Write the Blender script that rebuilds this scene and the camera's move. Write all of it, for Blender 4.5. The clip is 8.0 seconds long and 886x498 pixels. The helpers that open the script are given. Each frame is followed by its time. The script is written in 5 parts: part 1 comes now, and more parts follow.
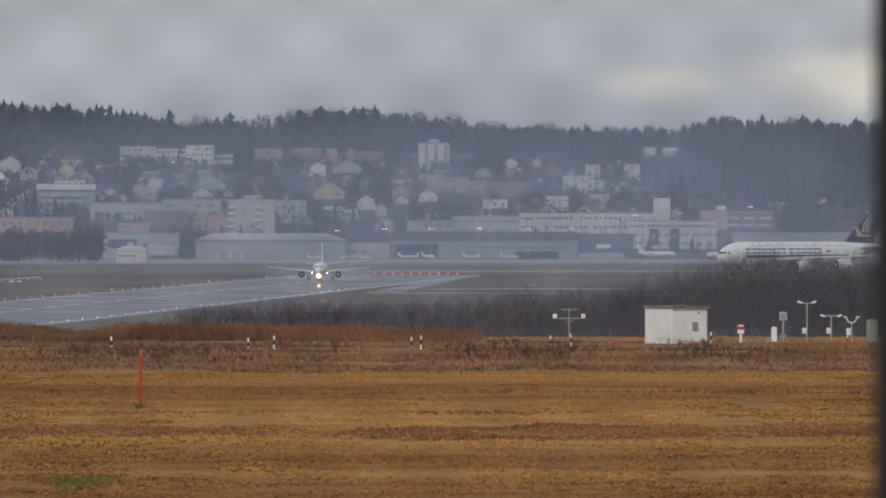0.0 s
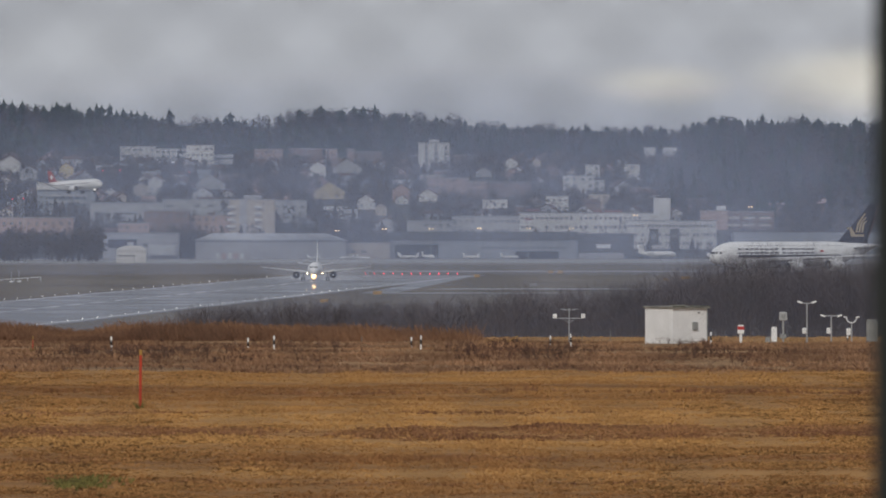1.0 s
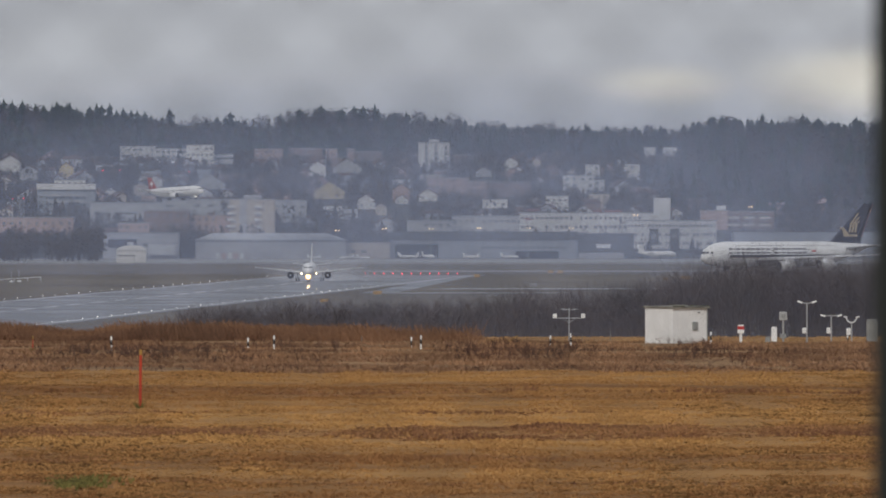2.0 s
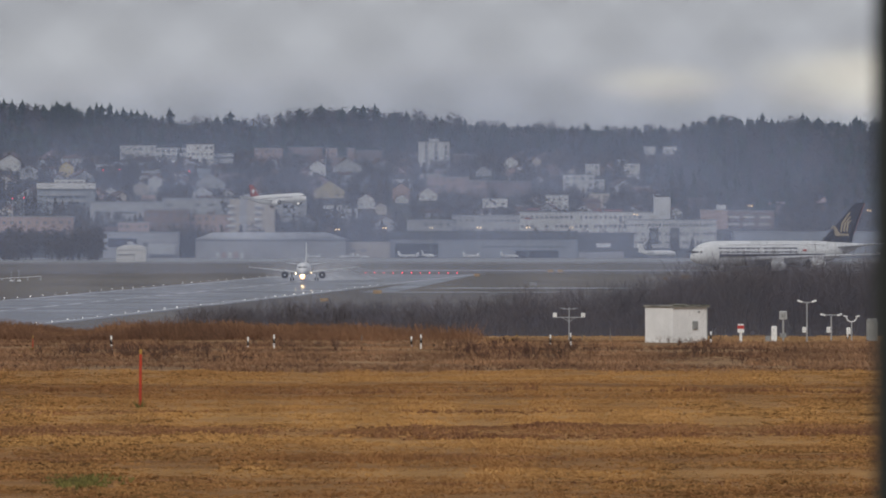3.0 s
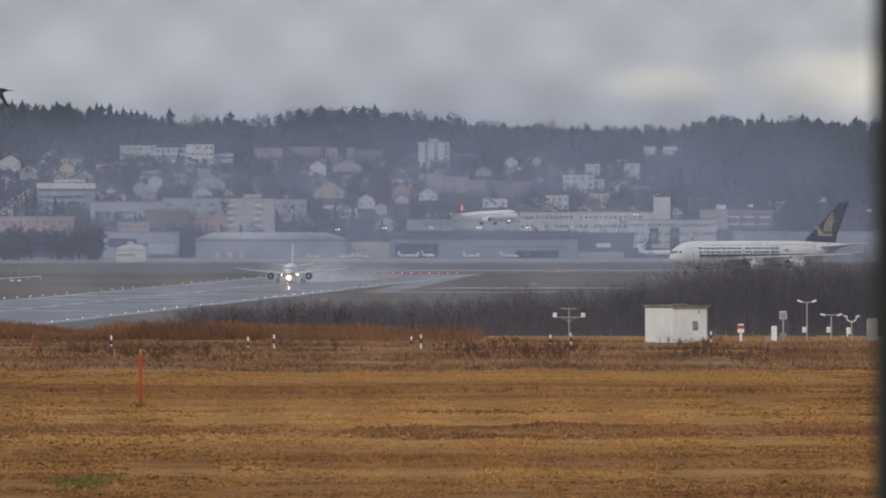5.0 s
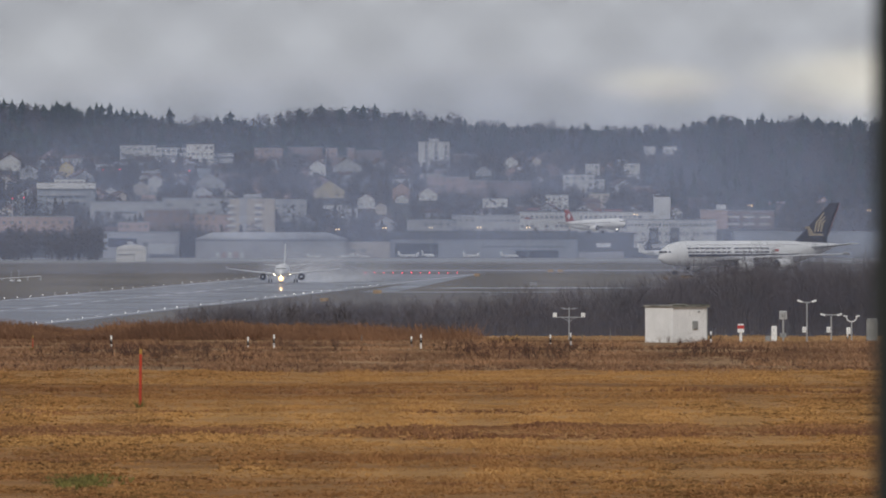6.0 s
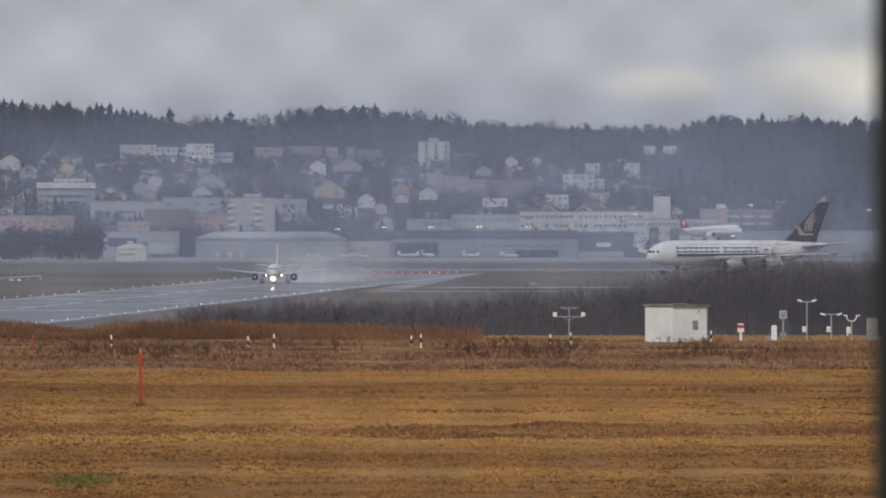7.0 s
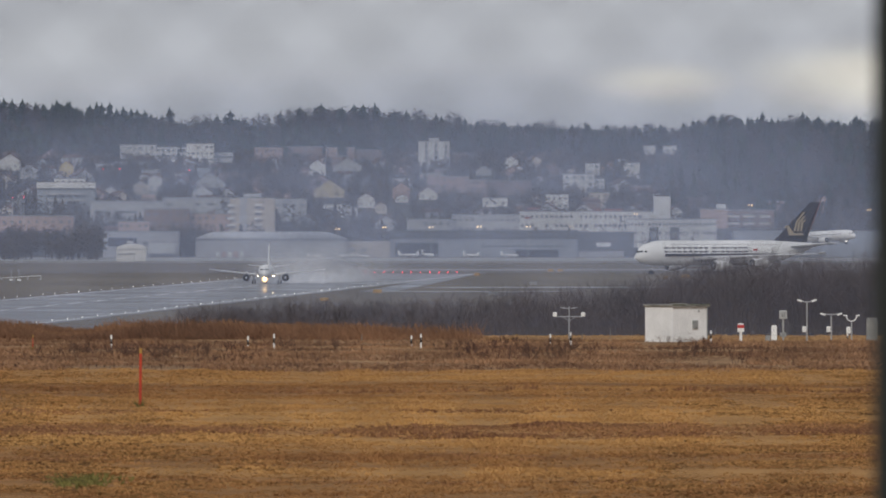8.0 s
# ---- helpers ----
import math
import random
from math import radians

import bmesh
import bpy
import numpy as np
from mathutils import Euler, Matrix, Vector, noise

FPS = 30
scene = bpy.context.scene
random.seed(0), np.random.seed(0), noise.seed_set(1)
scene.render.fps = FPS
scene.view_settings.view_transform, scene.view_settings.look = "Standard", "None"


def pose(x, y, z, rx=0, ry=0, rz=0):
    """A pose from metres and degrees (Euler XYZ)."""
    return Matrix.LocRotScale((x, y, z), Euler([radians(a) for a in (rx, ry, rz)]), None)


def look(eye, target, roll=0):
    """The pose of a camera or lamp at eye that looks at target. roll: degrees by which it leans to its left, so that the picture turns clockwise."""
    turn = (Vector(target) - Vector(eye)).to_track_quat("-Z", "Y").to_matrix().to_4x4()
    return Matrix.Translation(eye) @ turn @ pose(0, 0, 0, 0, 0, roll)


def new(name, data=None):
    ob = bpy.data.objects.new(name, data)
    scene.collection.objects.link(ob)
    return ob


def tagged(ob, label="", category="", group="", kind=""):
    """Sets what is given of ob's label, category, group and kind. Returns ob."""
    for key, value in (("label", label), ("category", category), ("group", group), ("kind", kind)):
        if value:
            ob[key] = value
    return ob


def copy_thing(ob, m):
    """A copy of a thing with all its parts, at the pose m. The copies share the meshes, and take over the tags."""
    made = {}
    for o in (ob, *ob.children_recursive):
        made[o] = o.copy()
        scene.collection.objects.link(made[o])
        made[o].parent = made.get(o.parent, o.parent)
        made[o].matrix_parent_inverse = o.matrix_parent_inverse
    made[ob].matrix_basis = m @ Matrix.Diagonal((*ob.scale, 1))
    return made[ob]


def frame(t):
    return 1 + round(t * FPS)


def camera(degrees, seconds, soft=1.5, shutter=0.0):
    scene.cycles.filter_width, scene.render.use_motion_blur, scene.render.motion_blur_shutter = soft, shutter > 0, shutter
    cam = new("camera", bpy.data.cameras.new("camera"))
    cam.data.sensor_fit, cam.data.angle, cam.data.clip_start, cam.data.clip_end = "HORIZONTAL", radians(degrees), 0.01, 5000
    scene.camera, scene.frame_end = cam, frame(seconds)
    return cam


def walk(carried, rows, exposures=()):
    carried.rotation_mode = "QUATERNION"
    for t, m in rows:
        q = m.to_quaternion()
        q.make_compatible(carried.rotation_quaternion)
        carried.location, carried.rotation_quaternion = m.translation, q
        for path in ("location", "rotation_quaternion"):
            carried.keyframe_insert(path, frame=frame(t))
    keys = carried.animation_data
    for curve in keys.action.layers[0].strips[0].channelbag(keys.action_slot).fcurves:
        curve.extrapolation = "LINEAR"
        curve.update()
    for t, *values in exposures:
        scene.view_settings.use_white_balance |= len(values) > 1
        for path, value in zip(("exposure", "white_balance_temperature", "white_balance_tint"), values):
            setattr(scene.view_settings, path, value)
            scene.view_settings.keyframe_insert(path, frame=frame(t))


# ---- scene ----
EYE = Vector((0.0, 0.0, 24.0))   # the eye, 24 m above the runway's level
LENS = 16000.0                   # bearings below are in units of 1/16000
cam = camera(5.61, 8.0, soft=1.8)
cam.data.dof.use_dof, cam.data.dof.focus_distance, cam.data.dof.aperture_fstop = True, 1800.0, 11.8   # a 3 cm wide aperture, set on the runway


def tilt(h):
    return look(EYE, (0.0, 1000.0, 24.0 - 1000.0 * (441.0 - h) / LENS))


walk(cam, [(0.0, tilt(361.8)), (1.6, tilt(361.8)), (3.0, tilt(360.2)), (6.0, tilt(360.0)), (6.6, tilt(359.3)), (8.0, tilt(359.0))],
     exposures=[(0.0, 0.17), (3.5, 0.20), (8.0, 0.28)])

# ---- light ----
world = bpy.data.worlds.new("overcast")
scene.world = world
world.use_nodes = True
wn, wl = world.node_tree.nodes, world.node_tree.links
wn.clear()
w_out = wn.new("ShaderNodeOutputWorld")
w_bg = wn.new("ShaderNodeBackground")
w_bg.inputs["Strength"].default_value = 0.1
w_sky = wn.new("ShaderNodeTexSky")
w_sky.sky_type, w_sky.sun_disc = "NISHITA", False
w_sky.sun_elevation, w_sky.sun_rotation = radians(32), radians(194)
w_co = wn.new("ShaderNodeTexCoord")
w_map = wn.new("ShaderNodeMapping")
w_map.inputs["Scale"].default_value = (14.0, 14.0, 95.0)
w_map.inputs["Location"].default_value = (0.3, 1.7, 0.75)
w_noise = wn.new("ShaderNodeTexNoise")
w_noise.inputs["Scale"].default_value = 1.0
w_noise.inputs["Detail"].default_value = 5.0
w_noise.inputs["Roughness"].default_value = 0.5
w_ramp = wn.new("ShaderNodeValToRGB")
w_ramp.color_ramp.elements[0].position, w_ramp.color_ramp.elements[0].color = 0.32, (3.4, 3.53, 3.83, 1)
w_ramp.color_ramp.elements[1].position, w_ramp.color_ramp.elements[1].color = 0.68, (4.4, 4.53, 4.82, 1)
w_mix = wn.new("ShaderNodeMixRGB")
w_mix.inputs[0].default_value = 0.985
# a break in the cloud low over the wooded ridge
w_dot = wn.new("ShaderNodeVectorMath")
w_dot.operation = "DISTANCE"
w_stretch = wn.new("ShaderNodeVectorMath")
w_stretch.operation = "MULTIPLY"
w_stretch.inputs[1].default_value = (0.5, 1.0, 1.8)
w_dot.inputs[1].default_value = (0.0242, 0.999, 0.0245)
w_fall = wn.new("ShaderNodeMapRange")
w_fall.interpolation_type = "SMOOTHERSTEP"
for key, value in (("From Min", 0.0105), ("From Max", 0.0), ("To Min", 0.0), ("To Max", 2.0)):
    w_fall.inputs[key].default_value = value
w_dot2 = wn.new("ShaderNodeVectorMath")
w_dot2.operation = "DISTANCE"
w_dot2.inputs[1].default_value = (0.0122, 0.999, 0.0236)
w_fall2 = wn.new("ShaderNodeMapRange")
w_fall2.interpolation_type = "SMOOTHERSTEP"
for key, value in (("From Min", 0.006), ("From Max", 0.0), ("To Min", 0.0), ("To Max", 1.5)):
    w_fall2.inputs[key].default_value = value
w_both = wn.new("ShaderNodeMath")
w_both.operation = "MAXIMUM"
w_part = wn.new("ShaderNodeMath")
w_part.operation, w_part.use_clamp = "MULTIPLY", True
w_break = wn.new("ShaderNodeMixRGB")
w_break.inputs[2].default_value = (6.5, 6.2, 5.5, 1)
wl.new(w_co.outputs["Generated"], w_map.inputs[0])
wl.new(w_map.outputs[0], w_noise.inputs["Vector"])
wl.new(w_noise.outputs["Fac"], w_ramp.inputs[0])
wl.new(w_sky.outputs[0], w_mix.inputs[1])
wl.new(w_ramp.outputs[0], w_mix.inputs[2])
wl.new(w_co.outputs["Generated"], w_stretch.inputs[0])
wl.new(w_stretch.outputs[0], w_dot.inputs[0])
wl.new(w_dot.outputs["Value"], w_fall.inputs["Value"])
wl.new(w_stretch.outputs[0], w_dot2.inputs[0])
wl.new(w_dot2.outputs["Value"], w_fall2.inputs["Value"])
wl.new(w_fall.outputs[0], w_both.inputs[0])
wl.new(w_fall2.outputs[0], w_both.inputs[1])
wl.new(w_both.outputs[0], w_part.inputs[0])
wl.new(w_noise.outputs["Fac"], w_part.inputs[1])
wl.new(w_part.outputs[0], w_break.inputs[0])
wl.new(w_mix.outputs[0], w_break.inputs[1])
wl.new(w_break.outputs[0], w_bg.inputs["Color"])
wl.new(w_bg.outputs[0], w_out.inputs["Surface"])

sun_data = bpy.data.lights.new("sun", "SUN")
sun_data.energy, sun_data.angle, sun_data.color = 1.15, radians(20), (1.0, 0.94, 0.86)
sun = new("sun", sun_data)
sun.matrix_basis = look((0, 0, 100), (22, 88, 44))


# ---- materials ----
def mat(name, a, b=None, rough=0.8, metal=0.0, scale=1.0, bump=0.0, stretch=(1, 1, 1), fine=9.0, glow=0.0, fresh=0.5):
    """A surface of two tones, mottled at two sizes, with fine relief."""
    m = bpy.data.materials.new(name)
    m.use_nodes = True
    n, l = m.node_tree.nodes, m.node_tree.links
    p = n["Principled BSDF"]
    b = b or tuple(min(1.0, c * 0.8) for c in a)
    co, mp = n.new("ShaderNodeTexCoord"), n.new("ShaderNodeMapping")
    mp.inputs["Scale"].default_value = stretch
    l.new(co.outputs["Object"], mp.inputs[0])
    n1, n2 = n.new("ShaderNodeTexNoise"), n.new("ShaderNodeTexNoise")
    n1.inputs["Scale"].default_value, n1.inputs["Detail"].default_value = scale, 4
    n2.inputs["Scale"].default_value, n2.inputs["Detail"].default_value = scale * fine, 3
    add = n.new("ShaderNodeMath")
    add.operation = "MULTIPLY_ADD"
    add.inputs[1].default_value = 0.45
    l.new(mp.outputs[0], n1.inputs["Vector"])
    l.new(mp.outputs[0], n2.inputs["Vector"])
    l.new(n2.outputs["Fac"], add.inputs[0])
    l.new(n1.outputs["Fac"], add.inputs[2])
    ramp = n.new("ShaderNodeValToRGB")
    ramp.color_ramp.elements[0].position, ramp.color_ramp.elements[0].color = 0.55, (*b, 1)
    ramp.color_ramp.elements[1].position, ramp.color_ramp.elements[1].color = 0.9, (*a, 1)
    l.new(add.outputs[0], ramp.inputs[0])
    l.new(ramp.outputs[0], p.inputs["Base Color"])
    p.inputs["Roughness"].default_value, p.inputs["Metallic"].default_value = rough, metal
    p.inputs["Specular IOR Level"].default_value = fresh
    if bump:
        bp = n.new("ShaderNodeBump")
        bp.inputs["Strength"].default_value = bump
        l.new(n2.outputs["Fac"], bp.inputs["Height"])
        l.new(bp.outputs[0], p.inputs["Normal"])
    if glow:
        p.inputs["Emission Color"].default_value, p.inputs["Emission Strength"].default_value = (*a, 1), glow
    return m


def island(m, spread=0.35):
    """Tone that varies from piece to piece of a joined mesh."""
    n, l = m.node_tree.nodes, m.node_tree.links
    p = n["Principled BSDF"]
    src = p.inputs["Base Color"].links[0].from_socket
    g, mr, mx = n.new("ShaderNodeNewGeometry"), n.new("ShaderNodeMapRange"), n.new("ShaderNodeVectorMath")
    mr.inputs["To Min"].default_value, mr.inputs["To Max"].default_value = 1 - spread, 1 + spread
    mx.operation = "SCALE"
    l.new(g.outputs["Random Per Island"], mr.inputs["Value"])
    l.new(src, mx.inputs[0])
    l.new(mr.outputs[0], mx.inputs["Scale"])
    l.new(mx.outputs[0], p.inputs["Base Color"])
    return m


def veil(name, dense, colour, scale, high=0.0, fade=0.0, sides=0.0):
    """Mostly clear, the rest scatters daylight: spray, or sheets that imitate haze."""
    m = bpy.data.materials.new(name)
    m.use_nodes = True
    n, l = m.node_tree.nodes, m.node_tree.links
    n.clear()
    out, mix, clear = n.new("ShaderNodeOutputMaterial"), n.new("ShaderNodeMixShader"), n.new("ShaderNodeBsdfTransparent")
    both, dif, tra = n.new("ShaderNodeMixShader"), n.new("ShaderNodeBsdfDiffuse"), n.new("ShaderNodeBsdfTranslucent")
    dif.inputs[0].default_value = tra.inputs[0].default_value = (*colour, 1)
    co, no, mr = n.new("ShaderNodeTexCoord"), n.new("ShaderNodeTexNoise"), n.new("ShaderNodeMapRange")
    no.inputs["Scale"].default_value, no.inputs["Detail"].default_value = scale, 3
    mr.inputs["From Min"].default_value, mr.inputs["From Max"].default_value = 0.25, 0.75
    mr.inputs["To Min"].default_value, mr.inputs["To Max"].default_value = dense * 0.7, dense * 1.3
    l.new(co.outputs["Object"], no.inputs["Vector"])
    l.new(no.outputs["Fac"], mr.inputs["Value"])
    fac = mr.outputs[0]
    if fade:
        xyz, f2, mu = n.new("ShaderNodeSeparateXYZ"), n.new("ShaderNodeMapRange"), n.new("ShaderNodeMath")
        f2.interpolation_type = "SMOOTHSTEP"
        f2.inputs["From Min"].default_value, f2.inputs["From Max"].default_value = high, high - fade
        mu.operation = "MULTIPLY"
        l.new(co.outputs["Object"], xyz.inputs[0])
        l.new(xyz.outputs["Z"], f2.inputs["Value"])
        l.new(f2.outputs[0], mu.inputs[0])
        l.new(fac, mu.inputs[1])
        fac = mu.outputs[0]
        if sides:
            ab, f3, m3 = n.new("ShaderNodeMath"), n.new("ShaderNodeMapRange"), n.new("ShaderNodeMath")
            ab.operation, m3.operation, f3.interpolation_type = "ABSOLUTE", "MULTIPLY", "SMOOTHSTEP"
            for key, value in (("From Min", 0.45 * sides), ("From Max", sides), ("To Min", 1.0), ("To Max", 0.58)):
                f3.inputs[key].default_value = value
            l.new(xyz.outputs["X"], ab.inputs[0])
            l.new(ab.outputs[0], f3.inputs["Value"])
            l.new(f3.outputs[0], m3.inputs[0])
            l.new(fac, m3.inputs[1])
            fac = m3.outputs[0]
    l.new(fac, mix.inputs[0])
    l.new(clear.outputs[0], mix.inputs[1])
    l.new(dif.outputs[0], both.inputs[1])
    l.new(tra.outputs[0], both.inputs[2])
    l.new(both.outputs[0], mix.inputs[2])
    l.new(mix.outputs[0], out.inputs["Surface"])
    return m


M_TARMAC = mat("wet_tarmac", (0.165, 0.168, 0.185), (0.125, 0.128, 0.142), rough=0.2, scale=0.02, bump=0.015, fine=14, fresh=0.5)
M_TARMAC.node_tree.nodes["Principled BSDF"].inputs["Coat Weight"].default_value = 0.1   # standing water
M_TARMAC.node_tree.nodes["Principled BSDF"].inputs["Coat Roughness"].default_value = 0.015


def wet(m, low, high):
    """Puddles: gloss that varies from place to place."""
    n, l = m.node_tree.nodes, m.node_tree.links
    co, no, mr = n.new("ShaderNodeTexCoord"), n.new("ShaderNodeTexNoise"), n.new("ShaderNodeMapRange")
    no.inputs["Scale"].default_value, no.inputs["Detail"].default_value = 0.03, 4
    for key, value in (("From Min", 0.35), ("From Max", 0.65), ("To Min", low), ("To Max", high)):
        mr.inputs[key].default_value = value
    l.new(co.outputs["Object"], no.inputs["Vector"])
    l.new(no.outputs["Fac"], mr.inputs["Value"])
    l.new(mr.outputs[0], n["Principled BSDF"].inputs["Roughness"])


wet(M_TARMAC, 0.3, 0.55)
M_PAINT = mat("road_paint", (0.8, 0.8, 0.79), (0.65, 0.65, 0.65), rough=0.8, scale=0.2)
M_POD = mat("engine_cowl", (0.09, 0.095, 0.11), (0.06, 0.065, 0.08), rough=0.35, scale=0.4)
M_PALE = mat("concrete_apron", (0.3, 0.3, 0.295), (0.22, 0.22, 0.22), rough=0.42, scale=0.03, fresh=0.4)
M_WHITE = mat("aircraft_white", (0.82, 0.83, 0.84), (0.76, 0.77, 0.79), rough=0.35, scale=0.15)
M_GREY = mat("aircraft_grey", (0.7, 0.71, 0.73), (0.62, 0.63, 0.65), rough=0.4, scale=0.3)
M_NAVY = mat("tail_navy", (0.024, 0.025, 0.045), (0.018, 0.018, 0.034), rough=0.35, scale=0.2)
M_GOLD = mat("tail_gold", (0.4, 0.33, 0.23), (0.33, 0.27, 0.19), rough=0.4, scale=0.5)
M_RED = mat("signal_red", (0.55, 0.045, 0.04), (0.45, 0.035, 0.035), rough=0.45, scale=0.8)
M_TAILRED = mat("tail_red", (0.33, 0.075, 0.075), (0.28, 0.062, 0.062), rough=0.45, scale=0.8)
M_DULL = mat("dull_red", (0.3, 0.1, 0.09), (0.24, 0.08, 0.075), rough=0.5, scale=0.8)
M_BLACK = mat("black_rubber", (0.02, 0.02, 0.022), rough=0.8, scale=2.0, fresh=0.15)
M_FENCE = mat("fence_coating", (0.028, 0.036, 0.034), (0.02, 0.026, 0.025), rough=0.7, scale=30.0, fresh=0.2)
M_STEEL = mat("galvanised_steel", (0.5, 0.51, 0.52), (0.36, 0.37, 0.38), rough=0.45, metal=0.4, scale=3.0)
# distant panes: the sky's reflection is put into a paler base colour
M_PANE = mat("sky_toned_far_glass", (0.22, 0.235, 0.26), (0.15, 0.16, 0.18), rough=0.25, scale=0.5)
M_GLASS = mat("window_glass", (0.03, 0.034, 0.042), (0.02, 0.024, 0.03), rough=0.12, scale=0.5)
M_LAMP = mat("lamp_warm", (1.0, 0.68, 0.35), rough=0.4, glow=4.0)
M_LAND = mat("landing_lamp", (1.0, 0.74, 0.4), rough=0.4, glow=40.0)
# dim amber emitter that imitates the bloom round a landing lamp
M_HALO = mat("lamp_halo", (1.0, 0.6, 0.27), rough=0.3, glow=2.2)
M_LWHITE = mat("lamp_white", (1.0, 0.95, 0.85), rough=0.4, glow=2.2)
M_LRED = mat("lamp_red", (1.0, 0.04, 0.08), rough=0.4, glow=4.0)
M_YELLOW = mat("sign_yellow", (0.46, 0.27, 0.06), (0.38, 0.22, 0.05), rough=0.5, scale=0.6)
M_HUT = mat("hut_render", (0.92, 0.93, 0.93), (0.8, 0.81, 0.81), rough=0.8, scale=0.7, bump=0.1, fine=12)
M_EAVE = mat("weathered_concrete", (0.32, 0.31, 0.28), (0.13, 0.125, 0.11), rough=0.9, scale=1.2, bump=0.2)
M_MOSS = mat("moss", (0.1, 0.115, 0.05), (0.06, 0.07, 0.035), rough=0.95, scale=3.0)
M_CAB = mat("cabinet_grey", (0.34, 0.35, 0.35), (0.24, 0.25, 0.25), rough=0.6, scale=1.5)
M_POLE = mat("pole_orange_red", (0.56, 0.055, 0.02), (0.42, 0.042, 0.018), rough=0.5, scale=2.0)
M_BARK = mat("bark", (0.075, 0.06, 0.05), (0.04, 0.033, 0.03), rough=0.95, scale=2.0)
M_TWIG = island(mat("bare_twigs", (0.125, 0.108, 0.112), (0.075, 0.066, 0.07), rough=0.95, scale=0.3, fresh=0.05), 0.15)
M_FIR = island(mat("fir_needles", (0.035, 0.05, 0.03), (0.018, 0.028, 0.02), rough=0.95, scale=0.12, fresh=0.05), 0.4)
M_WOOD = island(mat("bare_crown", (0.09, 0.075, 0.065), (0.05, 0.043, 0.04), rough=0.95, scale=0.12, fresh=0.05), 0.4)
M_GRASS = island(mat("dry_grass", (0.505, 0.292, 0.112), (0.285, 0.143, 0.062), rough=0.95, scale=0.035, stretch=(0.6, 1, 1), fine=8, fresh=0.05), 0.16)
M_WEED = island(mat("dead_weeds", (0.39, 0.228, 0.13), (0.17, 0.098, 0.065), rough=0.95, scale=0.06, stretch=(0.5, 1, 1), fine=5, fresh=0.05), 0.4)
M_GREEN = island(mat("green_grass", (0.2, 0.185, 0.06), (0.14, 0.125, 0.045), rough=0.95, scale=0.4, fresh=0.05), 0.3)
M_STRAW = island(mat("pale_straw", (0.5, 0.32, 0.16), (0.36, 0.22, 0.11), rough=0.95, scale=0.1, fresh=0.05), 0.2)
M_BRIAR = island(mat("dark_briars", (0.14, 0.082, 0.064), (0.075, 0.045, 0.038), rough=0.95, scale=0.3, fresh=0.05), 0.3)
M_TUFT = island(mat("reddish_tussocks", (0.33, 0.175, 0.085), (0.2, 0.1, 0.058), rough=0.95, scale=0.08, fine=6, fresh=0.05), 0.3)
M_OLIVE = island(mat("falloff_olive_grass", (0.225, 0.127, 0.05), (0.15, 0.083, 0.036), rough=0.95, scale=0.06, fine=6, fresh=0.05), 0.14)
M_BIRD = mat("dark_plumage", (0.06, 0.058, 0.06), (0.035, 0.034, 0.036), rough=0.8, scale=8.0, fresh=0.2)
M_TEXT = mat("lettering_navy", (0.07, 0.07, 0.1), (0.05, 0.05, 0.08), rough=0.4, scale=0.3)
M_REED = island(mat("rust_reeds", (0.31, 0.17, 0.097), (0.165, 0.093, 0.063), rough=0.95, scale=0.05, fine=5, fresh=0.05), 0.35)


# ---- mesh tools ----
def part(name, bm, material, parent, label=""):
    me = bpy.data.meshes.new(name)
    bm.to_mesh(me)
    bm.free()
    me.materials.append(material)
    ob = new(name, me)
    ob.parent = parent
    if label:
        ob["label"] = label
    return ob


def empty(name, m, label, category, group="", kind=""):
    ob = new(name)
    ob.matrix_basis = m
    return tagged(ob, label, category, group, kind)


def shared(name, data, parent, m):
    ob = new(name, data)
    ob.parent = parent
    ob.matrix_basis = m
    return ob


def box(bm, x0, x1, y0, y1, z0, z1, bevel=0.0):
    r = bmesh.ops.create_cube(bm, size=1.0, matrix=Matrix.Translation(((x0 + x1) / 2, (y0 + y1) / 2, (z0 + z1) / 2)) @ Matrix.Diagonal((x1 - x0, y1 - y0, z1 - z0, 1)))
    if bevel:
        vs = set(r["verts"])
        es = [e for e in bm.edges if e.verts[0] in vs and e.verts[1] in vs]
        bmesh.ops.bevel(bm, geom=es, offset=bevel, segments=2, affect="EDGES", profile=0.5)
    return bm


def boxes(*items, bevel=0.0):
    bm = bmesh.new()
    for i in items:
        box(bm, *i, bevel=bevel)
    return bm


def tube(bm, a, b, r0, r1=None, seg=10):
    a, b = Vector(a), Vector(b)
    d = b - a
    q = d.to_track_quat("Z", "Y").to_matrix().to_4x4()
    bmesh.ops.create_cone(bm, cap_ends=True, segments=seg, radius1=r0, radius2=r0 if r1 is None else r1, depth=d.length, matrix=Matrix.Translation((a + b) / 2) @ q)
    return bm


def tubes(*items, seg=10):
    bm = bmesh.new()
    for i in items:
        tube(bm, *i, seg=seg)
    return bm


def ball(r, at=(0, 0, 0), sub=2, squash=(1, 1, 1)):
    bm = bmesh.new()
    bmesh.ops.create_icosphere(bm, subdivisions=sub, radius=r, matrix=Matrix.Translation(at) @ Matrix.Diagonal((*squash, 1)))
    return bm


